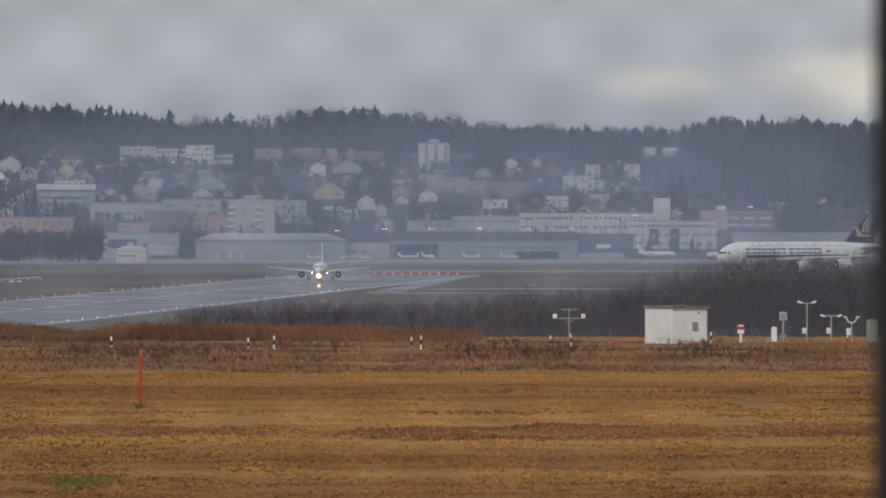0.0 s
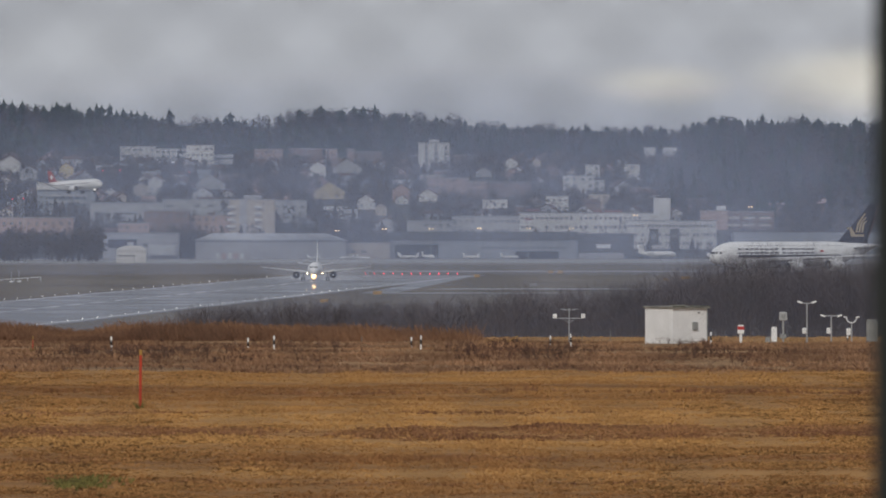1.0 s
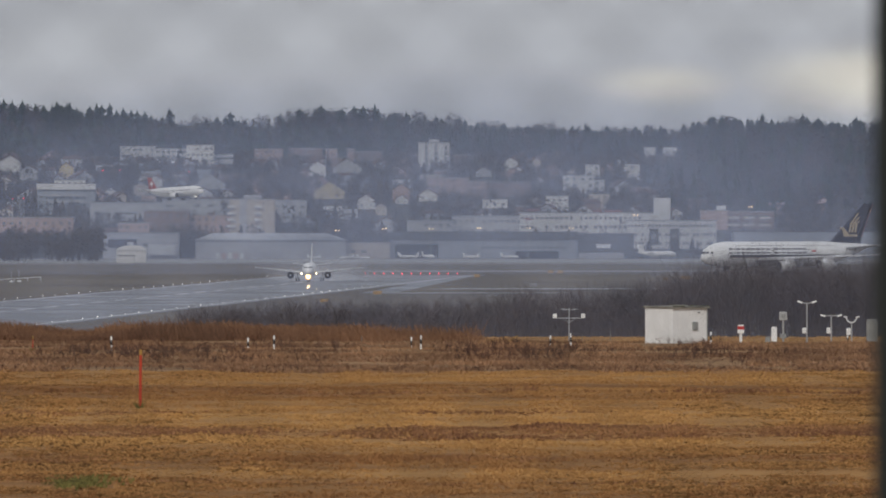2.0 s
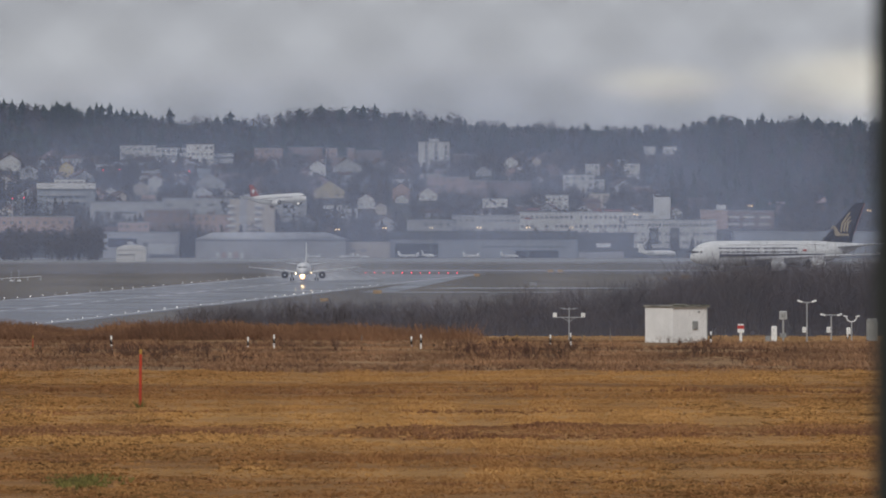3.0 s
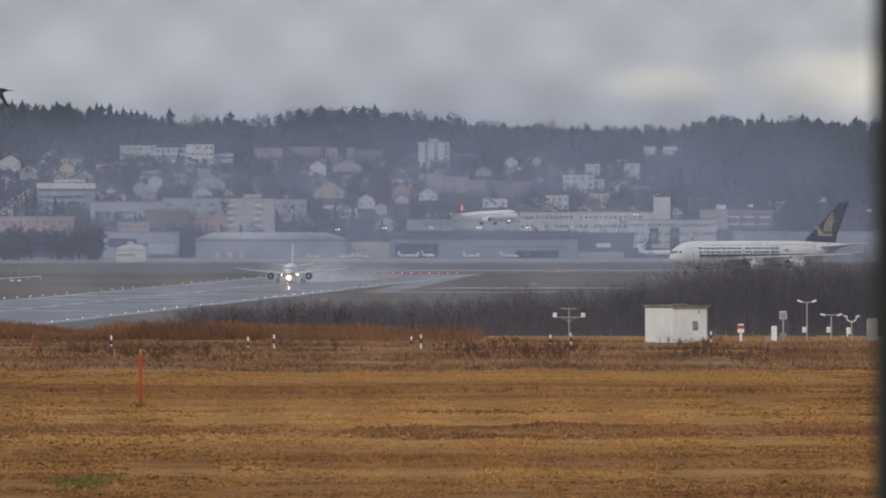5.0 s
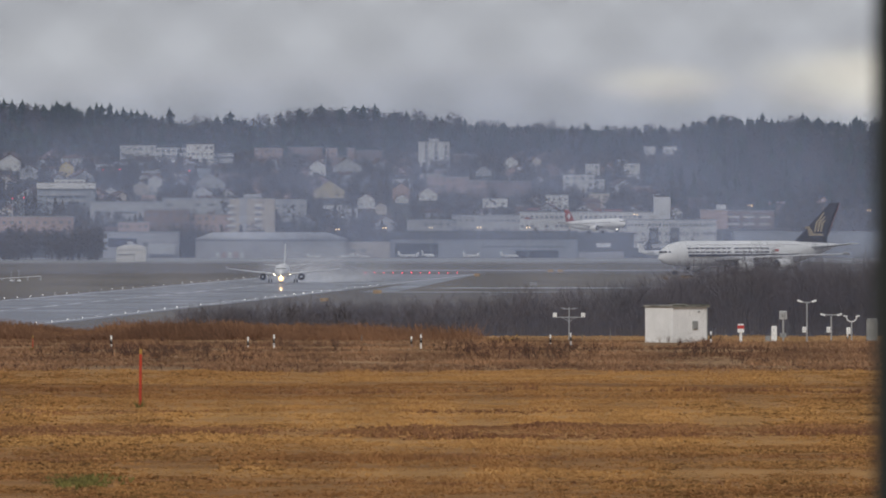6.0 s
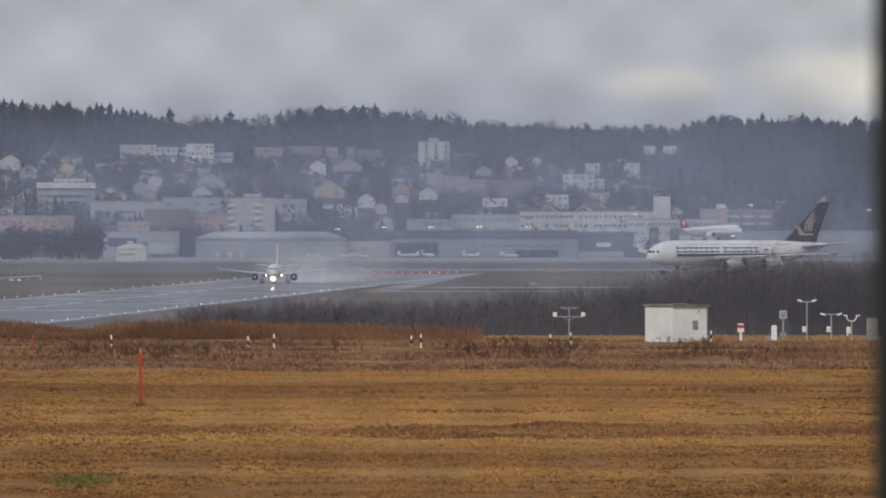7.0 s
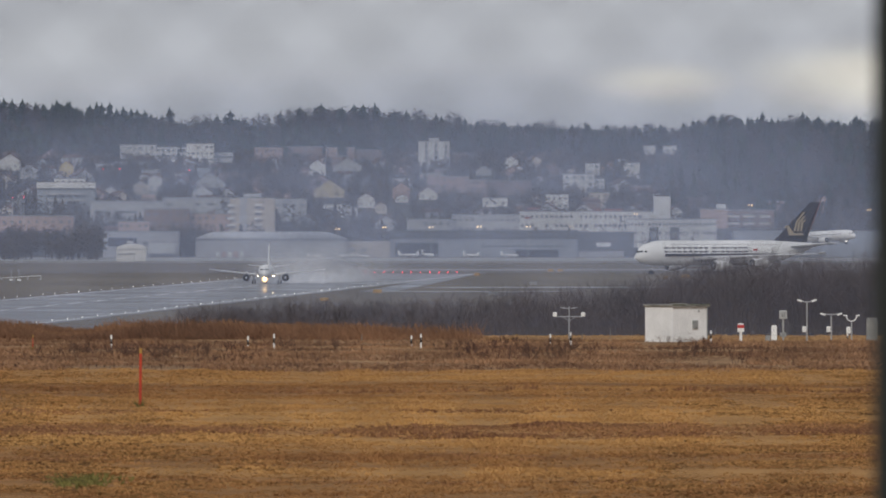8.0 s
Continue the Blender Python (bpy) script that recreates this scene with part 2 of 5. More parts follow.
def loft(rings, closed=True):
    """A skin over rings of equally many points, capped at both ends."""
    bm = bmesh.new()
    rows = [[bm.verts.new(p) for p in ring] for ring in rings]
    k = len(rows[0])
    for r0, r1 in zip(rows, rows[1:]):
        for i in range(k):
            bm.faces.new((r0[i], r0[(i + 1) % k], r1[(i + 1) % k], r1[i]))
    bm.faces.new(rows[0][::-1])
    bm.faces.new(rows[-1])
    bmesh.ops.recalc_face_normals(bm, faces=bm.faces)
    for f in bm.faces:
        f.smooth = len(f.verts) == 4
    return bm


def prism(outline, y0, y1):
    """A flat outline in x and z, given thickness from y0 to y1."""
    return loft([[(x, y, z) for x, z in outline] for y in (y0, y1)])


def flat(bm):
    for f in bm.faces:
        f.smooth = False
    return bm


def joined(name, verts, faces, material, label, category):
    me = bpy.data.meshes.new(name)
    me.from_pydata(verts, [], faces)
    me.materials.append(material)
    ob = new(name, me)
    return tagged(ob, label, category, "", "stuff")


# ---- the land ----
def rise(x, d):
    """Height of the land at x across and d away."""
    if d < 760:
        z = 18.9 - 0.0081 * d
        k = max(0.0, min(1.0, (118 - d) / 104))   # the viewing bank
        z += (22.3 - z) * k * k * (3 - 2 * k)
        if 100 < d:
            z += 0.1 * (noise.noise(Vector((x * 0.08, d * 0.03, 0))) + 0.5 * noise.noise(Vector((x * 0.3, d * 0.11, 4))))
    elif d < 1010:
        k = (d - 760) / 250
        z = 12.74 * (1 - k * k * (3 - 2 * k))
    elif d < 4010:
        z = 0.0
    else:
        z = 58 * (1 - math.exp(-(d - 4010) / 420))
    return z


def spot(u, v, d):
    """The place d away at a bearing across and down."""
    return Vector(((u - 784) / LENS * d, d, 24 - (v - 360) / LENS * d))


def across(u, d):
    return (u - 784) / LENS * d


def land():
    rng = random.Random(3)
    ds = [-400, -100, -20, 0, 10, 20, 30, 40, 50, 60, 70, 80, 90] + list(range(100, 780, 10)) + list(range(780, 1020, 20)) + [1100, 1500, 2000, 2600, 3200, 3900, 4000] + list(range(4020, 4900, 30)) + [5200, 6500, 9000]
    us = [-3000, -1200, -500, -250, -120] + list(range(-100, -45, 5)) + list(range(-45, 46, 1)) + list(range(50, 101, 5)) + [120, 250, 500, 1200, 3000]
    verts, faces, spots = [], [], []
    for d in ds:
        for x in us:
            z = rise(x, d)
            verts.append((x, d, z))
    k = len(us)
    for j in range(len(ds) - 1):
        for i in range(k - 1):
            faces.append((j * k + i, j * k + i + 1, (j + 1) * k + i + 1, (j + 1) * k + i))
            d = (ds[j] + ds[j + 1]) / 2
            spots.append(0 if d < 488 + 12 * noise.noise(Vector((us[i] * 0.06, 3.0, 1.0))) else 1 if d < 1012 else 2 if d < 4000 else 3)
    me = bpy.data.meshes.new("ground")
    me.from_pydata(verts, [], faces)
    for m in (mat("meadow", (0.43, 0.24, 0.092), (0.235, 0.118, 0.048), rough=0.95, scale=0.035, stretch=(0.22, 1, 1), bump=0.3, fine=8, fresh=0.05),
              mat("rough_ground", (0.4, 0.25, 0.13), (0.23, 0.14, 0.08), rough=0.95, scale=0.05, stretch=(0.5, 1, 1), bump=0.3, fine=8, fresh=0.05),
              mat("airfield_grass", (0.17, 0.14, 0.098), (0.11, 0.09, 0.07), rough=0.95, scale=0.012, bump=0.1, stretch=(1, 0.4, 1), fine=7, fresh=0.1),
              mat("hillside", (0.07, 0.068, 0.055), (0.04, 0.04, 0.035), rough=0.95, scale=0.03, fine=7)):
        me.materials.append(m)
    me.polygons.foreach_set("material_index", spots)
    for p in me.polygons:
        p.use_smooth = True
    return tagged(new("ground", me), "dry golden meadow, airfield grass and wooded hillside", "ground", "", "structure")


ground = land()

# ---- the runway: its middle line passes (-44.7, 2744) and runs 4.19 degrees off the line of sight ----
RUN = Vector((0.0731, 0.9973, 0.0))
SIDE = Vector((0.9973, -0.0731, 0.0))
MID = Vector((-44.7, 2744.0, 0.0))


def on_runway(along, aside, z=0.0):
    p = MID + RUN * along + SIDE * aside
    return Vector((p.x, p.y, z))


def strip(name, quad, z, material, label, thick=0.06, kind="structure"):
    bm = bmesh.new()
    lo, hi = [bm.verts.new((x, y, z - thick)) for x, y in quad], [bm.verts.new((x, y, z)) for x, y in quad]
    bm.faces.new(hi)
    for i in range(len(quad)):
        j = (i + 1) % len(quad)
        bm.faces.new((lo[i], lo[j], hi[j], hi[i]))
    bmesh.ops.recalc_face_normals(bm, faces=bm.faces)
    ob = part(name, bm, material, None)
    return tagged(ob, label, name.replace("_", " "), "", kind)


def band(along0, along1, aside0, aside1):
    return [tuple(on_runway(a, b).xy) for a, b in ((along0, aside0), (along1, aside0), (along1, aside1), (along0, aside1))]


runway = strip("runway", band(-1500, 310, -27, 36.5), 0.06, M_TARMAC, "wet grey tarmac runway with white markings")
for side in (-24.5, 33.4):
    part("edge_line", boxes((-0.45, 0.45, -1500, 310, 0.064, 0.07)), M_PAINT, runway).matrix_basis = Matrix.Translation((*MID.xy, 0)) @ pose(0, 0, 0, 0, 0, -4.19) @ pose(side, 0, 0)
dash = boxes((-0.65, 0.65, -15, 15, 0.064, 0.07))
dash_me = bpy.data.meshes.new("centre_mark")
dash.to_mesh(dash_me)
dash_me.materials.append(M_PAINT)
for i in range(-24, 6):
    shared("centre_mark", dash_me, runway, Matrix.Translation(on_runway(i * 50 + 12, 0)) @ pose(0, 0, 0, 0, 0, -4.19))

# taxiways cross beyond the runway
for name, d, w, u0, u1 in (("taxiway", 3230, 34, 560, 1500), ("taxiway", 3640, 30, -100, 1650), ("taxiway", 2560, 26, 745, 1180), ("taxiway", 2440, 16, 640, 960)):
    strip(name, [(across(u0, d), d - w / 2), (across(u1, d), d - w / 2), (across(u1, d) + 10, d + w / 2), (across(u0, d) + 10, d + w / 2)], 0.045, M_PALE, "pale wet concrete taxiway")
strip("taxiway", [(across(640, 2450), 2440), (across(700, 2500), 2440), (across(830, 2960), 2960), (across(790, 2960), 2960)], 0.05, M_TARMAC, "curved wet tarmac exit taxiway")
strip("apron", [(-260, 3700), (260, 3700), (260, 3960), (-260, 3960)], 0.05, M_PALE, "pale wet concrete apron before the hangars")


def edge_light(material, label, r=0.1):
    e = empty("runway_light", Matrix(), label, "light", "lights along the runway edge")
    part("stem", tubes(((0, 0, 0), (0, 0, 0.4), 0.07)), M_STEEL, e)
    part("lens", ball(r, (0, 0, 0.5)), material, e, "glowing lens")
    return e


first = edge_light(M_LWHITE, "small glowing white lamp at the runway edge")
first.matrix_basis = Matrix.Translation(on_runway(-1020, 35.4, 0.0))
for i in range(1, 34):
    copy_thing(first, Matrix.Translation(on_runway(-1020 + i * 27, 35.4, 0.0)))
for i in range(0, 34):
    copy_thing(first, Matrix.Translation(on_runway(-700 + i * 27, -26.5, 0.0)))
red = edge_light(M_LRED, "small glowing red lamp across the runway end", 0.18)
red.matrix_basis = Matrix.Translation(spot(647, 483, 3060).xy.to_3d())
red["group"] = "red lamps across the runway end"
for i in range(1, 11):
    copy_thing(red, Matrix.Translation((across(647 + i * 16.2, 3060), 3060, 0)))


# ---- aircraft: forward is +x, the origin is on the ground below the nose tip ----
def body_rings(length, width, height, mid, nose, tail, k=20):
    rings = []
    n = 34
    for i in range(n + 1):
        x = length * i / n
        if i == 0:
            x = 0.02
        if x < nose:
            q = 1 - x / nose
            f = math.sqrt(max(1e-4, 1 - q ** 2.1))
            z = mid - (1 - f) * height * 0.2
        elif x > length - tail:
            q = (x - (length - tail)) / tail
            f = max(0.06, 1 - 0.94 * q ** 1.55)
            z = mid + (1 - f) * height * 0.36
        else:
            f, z = 1.0, mid
        rings.append([(-x, width / 2 * f * math.cos(a), z + height / 2 * f * math.sin(a)) for a in (2 * math.pi * j / k for j in range(k))])
    return rings


def foil(x, y, z, chord, thick):
    """A wing section with its leading edge at x, running aft."""
    out = []
    for c, t in ((0, 0), (0.06, 0.5), (0.25, 0.95), (0.5, 0.85), (0.8, 0.4), (1, 0.03)):
        out.append((x - c * chord, y, z + t * thick / 2))
    for c, t in ((0.8, -0.25), (0.5, -0.6), (0.25, -0.75), (0.06, -0.45)):
        out.append((x - c * chord, y, z + t * thick / 2))
    return out


def fin_foil(x, z, chord, thick):
    return [(p[0], p[2], z) for p in foil(x, 0, 0, chord, thick)]


def turned(points, y, x, z, k=18):
    """Rings round the x axis for an engine pod."""
    return [[(x + dx, y + r * math.cos(a), z + r * math.sin(a)) for a in (2 * math.pi * j / k for j in range(k))] for dx, r in points]


def airliner(name, label, s, gear=True):
    """An airliner from its sizes s."""
    e = empty(name, Matrix(), label, "airliner")
    L, W, H, mid = s["length"], s["width"], s["height"], s["mid"]
    part("fuselage", loft(body_rings(L, W, H, mid, s["nose"], s["tail"])), M_WHITE, e)
    for side in (-1, 1):
        w = s["wing"]
        rings = [foil(x, side * y, z, c, t) for x, y, z, c, t in w]
        panel = part("wing", loft(rings), M_GREY, e, "pale grey swept wing")
        part("tailplane", loft([foil(x, side * y, z, c, t) for x, y, z, c, t in s["plane"]]), M_GREY, e)
        for ex, ey, ez, r, ln in s["engines"]:
            pod = part("engine", loft(turned(((0, r * 0.9), (-0.12 * ln, r), (-0.4 * ln, r * 1.02), (-0.8 * ln, r * 0.78), (-ln, r * 0.55)), side * ey, ex, ez)), s["pod"], e)
            part("intake", loft(turned(((0.03, r * 0.88), (-0.05, r * 0.8)), side * ey, ex, ez)), M_BLACK, pod, "dark fan intake")
            part("spinner", loft(turned(((0.25, 0.05), (0.1, r * 0.22), (-0.05, r * 0.28)), side * ey, ex, ez, 10)), M_GREY, pod)
            part("pylon", boxes((ex - ln * 0.95, ex - ln * 0.25, side * ey - 0.2, side * ey + 0.2, ez + r * 0.7, ez + r * 1.6), bevel=0.08), M_GREY, pod)
        part("winglet", loft([foil(w[-1][0] - 0.3, side * w[-1][1], w[-1][2] - s["fence"] * 0.4, w[-1][3] * 0.9, 0.12), foil(w[-1][0] - 0.9, side * (w[-1][1] + 0.1), w[-1][2] + s["fence"], w[-1][3] * 0.5, 0.08)]), M_WHITE, panel)
    part("fin", loft([fin_foil(x, z, c, t) for x, z, c, t in s["fin"]]), s["fin_paint"], e, s["fin_label"])
    # cockpit glazing, bent round the nose
    gz, nose = mid + H * s["glass"], s["nose"]

    def skin(x):
        """Half width of the nose at the height of the glazing, x behind its tip."""
        f = math.sqrt(max(1e-4, 1 - (1 - x / nose) ** 2.1))
        q = (gz - (mid - (1 - f) * H * 0.2)) / (H / 2 * f)
        return W / 2 * f * math.sqrt(1 - q * q) if abs(q) < 1 else 0.0

    x0 = 0.02 * nose
    while skin(x0) < W * 0.07:
        x0 += 0.02
    for side in (-1, 1):
        for i in range(4):
            x = x0 + i * i * 0.022 * nose
            y = skin(x)
            slope = math.degrees(math.atan2(skin(x + 0.1) - skin(x - 0.02), 0.12))
            g = part("cockpit_window", boxes((-W * 0.055, W * 0.055, -0.09, 0.09, -H * 0.04, H * 0.04), bevel=0.04), M_GLASS, e)
            g.matrix_basis = pose(-x, side * y, gz, 0, 0, -side * slope)
    for gx, gy, wheels, r, top in s["gear"]:
        if not gear:
            break
        leg = part("landing_gear", tubes(((gx, gy, r), (gx, gy, top), 0.14, 0.22)), M_STEEL, e)
        for dx, dy in wheels:
            part("wheel", tubes(((gx + dx, gy + dy - r * 0.28, r), (gx + dx, gy + dy + r * 0.28, r), r), seg=16), M_BLACK, leg, "black tyre")
    for lx, ly, lz, r, m in s["lamps"]:
        part("landing_light", ball(r, (lx, ly, lz)), m, e, "glowing ball of a landing light and its halo")
    return e


def windows_row(parent, x0, x1, step, y, z, size):
    """Cabin windows along one side."""
    bm = boxes((-size / 2, size / 2, -0.02, 0.02, -size * 0.7, size * 0.7))
    me = bpy.data.meshes.new("cabin_window")
    bm.to_mesh(me)
    bm.free()
    me.materials.append(M_GLASS)
    n = int((x1 - x0) / step)
    for i in range(n):
        shared("cabin_window", me, parent, pose(-(x0 + i * step), y, z))


SMALL = dict(length=37.6, width=3.95, height=4.14, mid=3.75, nose=5.5, tail=12.5, glass=0.16,
             wing=[(-11.0, 1.5, 2.7, 7.2, 0.9), (-14.3, 6.4, 3.15, 4.4, 0.55), (-20.3, 17.0, 4.3, 1.6, 0.2)],
             plane=[(-31.6, 0.6, 4.9, 4.0, 0.4), (-35.0, 6.2, 5.5, 1.5, 0.15)], fence=0.9,
             engines=[(-10.6, 5.75, 1.95, 1.12, 4.4)], pod=M_WHITE,
             fin=[(-28.8, 5.2, 6.6, 0.6), (-30.6, 6.4, 5.3, 0.5), (-34.6, 11.8, 2.3, 0.25)],
             gear=[(-5.1, 0, [(0, -0.28), (0, 0.28)], 0.38, 2.2), (-17.7, -3.8, [(0, -0.42), (0, 0.42)], 0.58, 2.9), (-17.7, 3.8, [(0, -0.42), (0, 0.42)], 0.58, 2.9)])
# the largest lamp ball is an added halo round the nose light
depart = airliner("departing_airliner", "white twin-engine airliner with landing lights rolling on the wet runway",
                  dict(SMALL, pod=M_POD, fin_paint=M_WHITE, fin_label="white tail fin",
                       lamps=[(-2.5, 0.0, 1.55, 0.9, M_HALO), (-1.72, 0.0, 1.55, 0.3, M_LAND), (-9.6, -2.35, 2.45, 0.12, M_LAND), (-9.6, 2.35, 2.45, 0.12, M_LAND)]))
landing = airliner("landing_airliner", "white twin-engine airliner with a red tail in landing flight",
                   dict(SMALL, fin=[(-28.8, 5.2, 6.6, 0.6), (-30.6, 6.2, 5.2, 0.5), (-33.9, 10.5, 2.6, 0.25)], fin_paint=M_TAILRED, fin_label="red tail fin with a white cross",
                        lamps=[(-5.0, -0.3, 1.2, 0.2, M_LWHITE), (-5.0, 0.3, 1.2, 0.2, M_LWHITE)]))
windows_row(landing, 6.5, 28, 0.8, -1.97, 4.15, 0.32)
for fy in (-0.32, 0.32):
    part("cross", boxes((-33.7, -33.0, fy - 0.02, fy + 0.02, 6.6, 8.8), (-34.45, -32.25, fy - 0.02, fy + 0.02, 7.4, 8.0)), M_WHITE, landing, "white cross")

BIG = dict(length=72.7, width=7.14, height=8.45, mid=7.1, nose=11.0, tail=24.0, glass=0.06, pod=M_WHITE,
           wing=[(-20.0, 2.5, 5.0, 17.5, 2.4), (-31.0, 14.0, 5.8, 10.5, 1.3), (-47.5, 39.0, 7.0, 3.6, 0.45)],
           plane=[(-59.0, 1.0, 9.0, 10.0, 1.0), (-67.5, 15.0, 10.4, 4.0, 0.4)], fence=0.6,
           engines=[(-21.8, 14.9, 2.9, 1.85, 6.6), (-30.4, 25.7, 3.6, 1.85, 6.6)],
           fin=[(-54.0, 10.4, 14.0, 1.2), (-56.5, 12.6, 11.8, 1.0), (-69.3, 24.1, 4.0, 0.5)], fin_paint=M_NAVY, fin_label="navy tail fin with a golden emblem",
           gear=[(-6.5, 0, [(0, -0.5), (0, 0.5)], 0.65, 3.2)] + [(x, y, [(-1.7, -0.65), (-1.7, 0.65), (0, -0.65), (0, 0.65), (1.7, -0.65), (1.7, 0.65)], 0.7, 3.4) for x, y in ((-33.5, -6.2), (-33.5, 6.2), (-36.0, -2.6), (-36.0, 2.6))],
           lamps=[])
jumbo = airliner("double_deck_airliner", "large white double-deck airliner with navy tail taxiing", BIG)
windows_row(jumbo, 13, 56, 1.0, 2.66, 9.9, 0.3)
# the lettering on the fuselage, as plain upright bars; and the stripe below it
x = 9.6
for i, w in enumerate((1.5, 0.6, 1.6, 1.6, 1.7, 1.6, 1.7, 1.6, 1.5, 0, 1.8, 0.6, 1.6, 1.4, 0.6, 1.6, 1.5, 1.5)):
    if w:
        for rows in (((3.6, 7.25), (3.57, 7.8)), ((3.38, 8.55), (3.18, 9.1))):
            part("lettering_bar", loft([[(-x, y, z), (-x - w, y, z), (-x - w, y - 0.3, z), (-x, y - 0.3, z)] for y, z in rows]), M_TEXT, jumbo, "dark bar of lettering")
    x += w + 0.48 if w else 1.1
part("stripe", boxes((-54, -9.8, 3.5, 3.6, 6.0, 6.85)), M_NAVY, jumbo, "dark stripe")
part("stripe", boxes((-54, -9.8, 3.48, 3.58, 5.75, 5.95)), M_GOLD, jumbo, "golden stripe")
part("flag", boxes((-46.2, -44.6, 3.4, 3.56, 7.8, 8.4)), M_RED, jumbo, "small red flag")
part("rudder_edge", loft([fin_foil(-68.3, 12.8, 0.22, 0.3), fin_foil(-73.2, 24.0, 0.22, 0.2)]), M_DULL, jumbo, "thin red rudder edge")
for fy in (-0.62, 0.62):
    e = part("emblem", prism([(-60.4, 12.9), (-66.2, 12.9), (-66.0, 13.7), (-62.4, 13.7), (-60.2, 16.4), (-59.6, 15.6)], fy - 0.05, fy + 0.05), M_GOLD, jumbo, "golden emblem")
    for i in range(3):
        part("feather", prism([(-62.4 - i * 1.25, 14.3), (-63.1 - i * 1.25, 14.3), (-63.9 - i * 1.15, 17.2), (-66.9 - i * 0.3, 20.8 - i * 1.3), (-66.2 - i * 0.3, 20.8 - i * 1.3), (-63.1 - i * 1.15, 17.4)], fy - 0.05, fy + 0.05), M_GOLD, e)


# ---- the instrument site on the near rise ----
def stand(u, d):
    x = across(u, d)
    return Vector((x, d, rise(x, d)))


def hut():
    p = stand(1197, 696)
    e = empty("equipment_hut", Matrix.Translation(p) @ pose(0, 0, 0, 0, 0, 38), "white rendered equipment hut with a weathered flat roof", "hut")
    part("wall", boxes((-1.75, 1.75, -1.68, 1.68, -0.2, 2.72), bevel=0.03), M_HUT, e)
    part("roof", boxes((-1.87, 1.87, -1.8, 1.8, 2.7, 2.86), bevel=0.04), M_EAVE, e, "weathered concrete roof slab")
    part("gutter", boxes((-1.85, 1.85, -1.86, -1.805, 2.68, 2.8)), M_EAVE, e)
    part("door", boxes((1.75, 1.8, -0.5, 0.5, 0.0, 2.05), bevel=0.01), M_HUT, e)
    v = part("meter_box", boxes((0.2, 0.7, -1.8, -1.68, 1.0, 1.65), bevel=0.03), M_CAB, e, "grey meter box")
    part("lid", boxes((0.25, 0.65, -1.83, -1.8, 1.05, 1.6), bevel=0.01), M_CAB, v)
    part("lamp", boxes((0.75, 0.9, -1.78, -1.68, 2.3, 2.42), bevel=0.01), M_CAB, e)
    part("roof_hatch", boxes((-0.4, 0.5, -0.6, 0.3, 2.86, 2.94), bevel=0.02), M_EAVE, e)
    rng = random.Random(4)
    moss = bmesh.new()
    for _ in range(46):
        side, k, r = rng.choice((0, 1)), rng.uniform(-1.8, 1.8), rng.uniform(0.03, 0.09)
        at = (k, -1.83, 2.86) if side else (1.88, k, 2.86)
        bmesh.ops.create_icosphere(moss, subdivisions=1, radius=r, matrix=Matrix.Translation(at) @ Matrix.Diagonal((1.6, 1.0, 0.5, 1)))
    part("moss", moss, M_MOSS, e, "green moss along the roof edge")
    part("antenna", tubes(((-0.2, 0.4, 2.86), (-0.2, 0.4, 3.02), 0.03), ((-0.5, 0.4, 3.0), (0.3, 0.4, 3.0), 0.035)), M_BARK, e)
    part("downpipe", tubes(((1.65, -1.73, 0), (1.65, -1.73, 2.7), 0.04)), M_CAB, e)


hut()


def marker_post(u, d, label="white and black roadside marker post in dry weeds"):
    e = empty("marker_post", Matrix.Translation(stand(u, d)), label, "post", "marker posts along the track")
    part("shaft", boxes((-0.06, 0.06, -0.05, 0.05, -0.1, 1.0), bevel=0.02), M_HUT, e)
    part("band", boxes((-0.066, 0.066, -0.056, 0.056, 0.38, 0.72), bevel=0.01), M_BLACK, e, "black band")
    part("reflector", boxes((-0.02, 0.02, -0.062, -0.05, 0.58, 0.68)), M_STEEL, e)
    return e


post = marker_post(197, 621)
for u, d, low in ((439, 652, 0.25), (485, 635, 0), (728, 658, 0.22), (745, 640, 0), (974, 680, 0.25), (1010, 660, 0), (1258, 686, 0.1), (1500, 712, 0.3)):
    copy_thing(post, Matrix.Translation(stand(u, d) - Vector((0, 0, low))))


def snow_pole(u, d, h, thin):
    e = empty("snow_pole", Matrix.Translation(stand(u, d)) @ pose(0, 0, 0, 0, 0.6, 0), "tall orange-red marker pole standing in the meadow", "pole")
    part("shaft", tubes(((0, 0, -0.2), (0, 0, h), thin, thin * 0.9)), M_POLE, e)
    part("cap", tubes(((0, 0, h), (0, 0, h + 0.2), thin * 1.05)), M_YELLOW, e, "yellow tip")
    foot = bmesh.new()
    r = random.Random(1)
    for i in range(40):
        a, l = r.uniform(0, 6.28), r.uniform(0.1, 0.28)
        tube(foot, (0.1 * math.cos(a), 0.1 * math.sin(a), 0), (l * math.cos(a), l * math.sin(a), r.uniform(0.1, 0.35)), 0.012, 0.003, seg=4)
    part("grass_tuft", foot, M_GREEN, e, "dark green grass tuft")


snow_pole(248, 354, 2.1, 0.06)
snow_pole(58, 622, 0.85, 0.035)


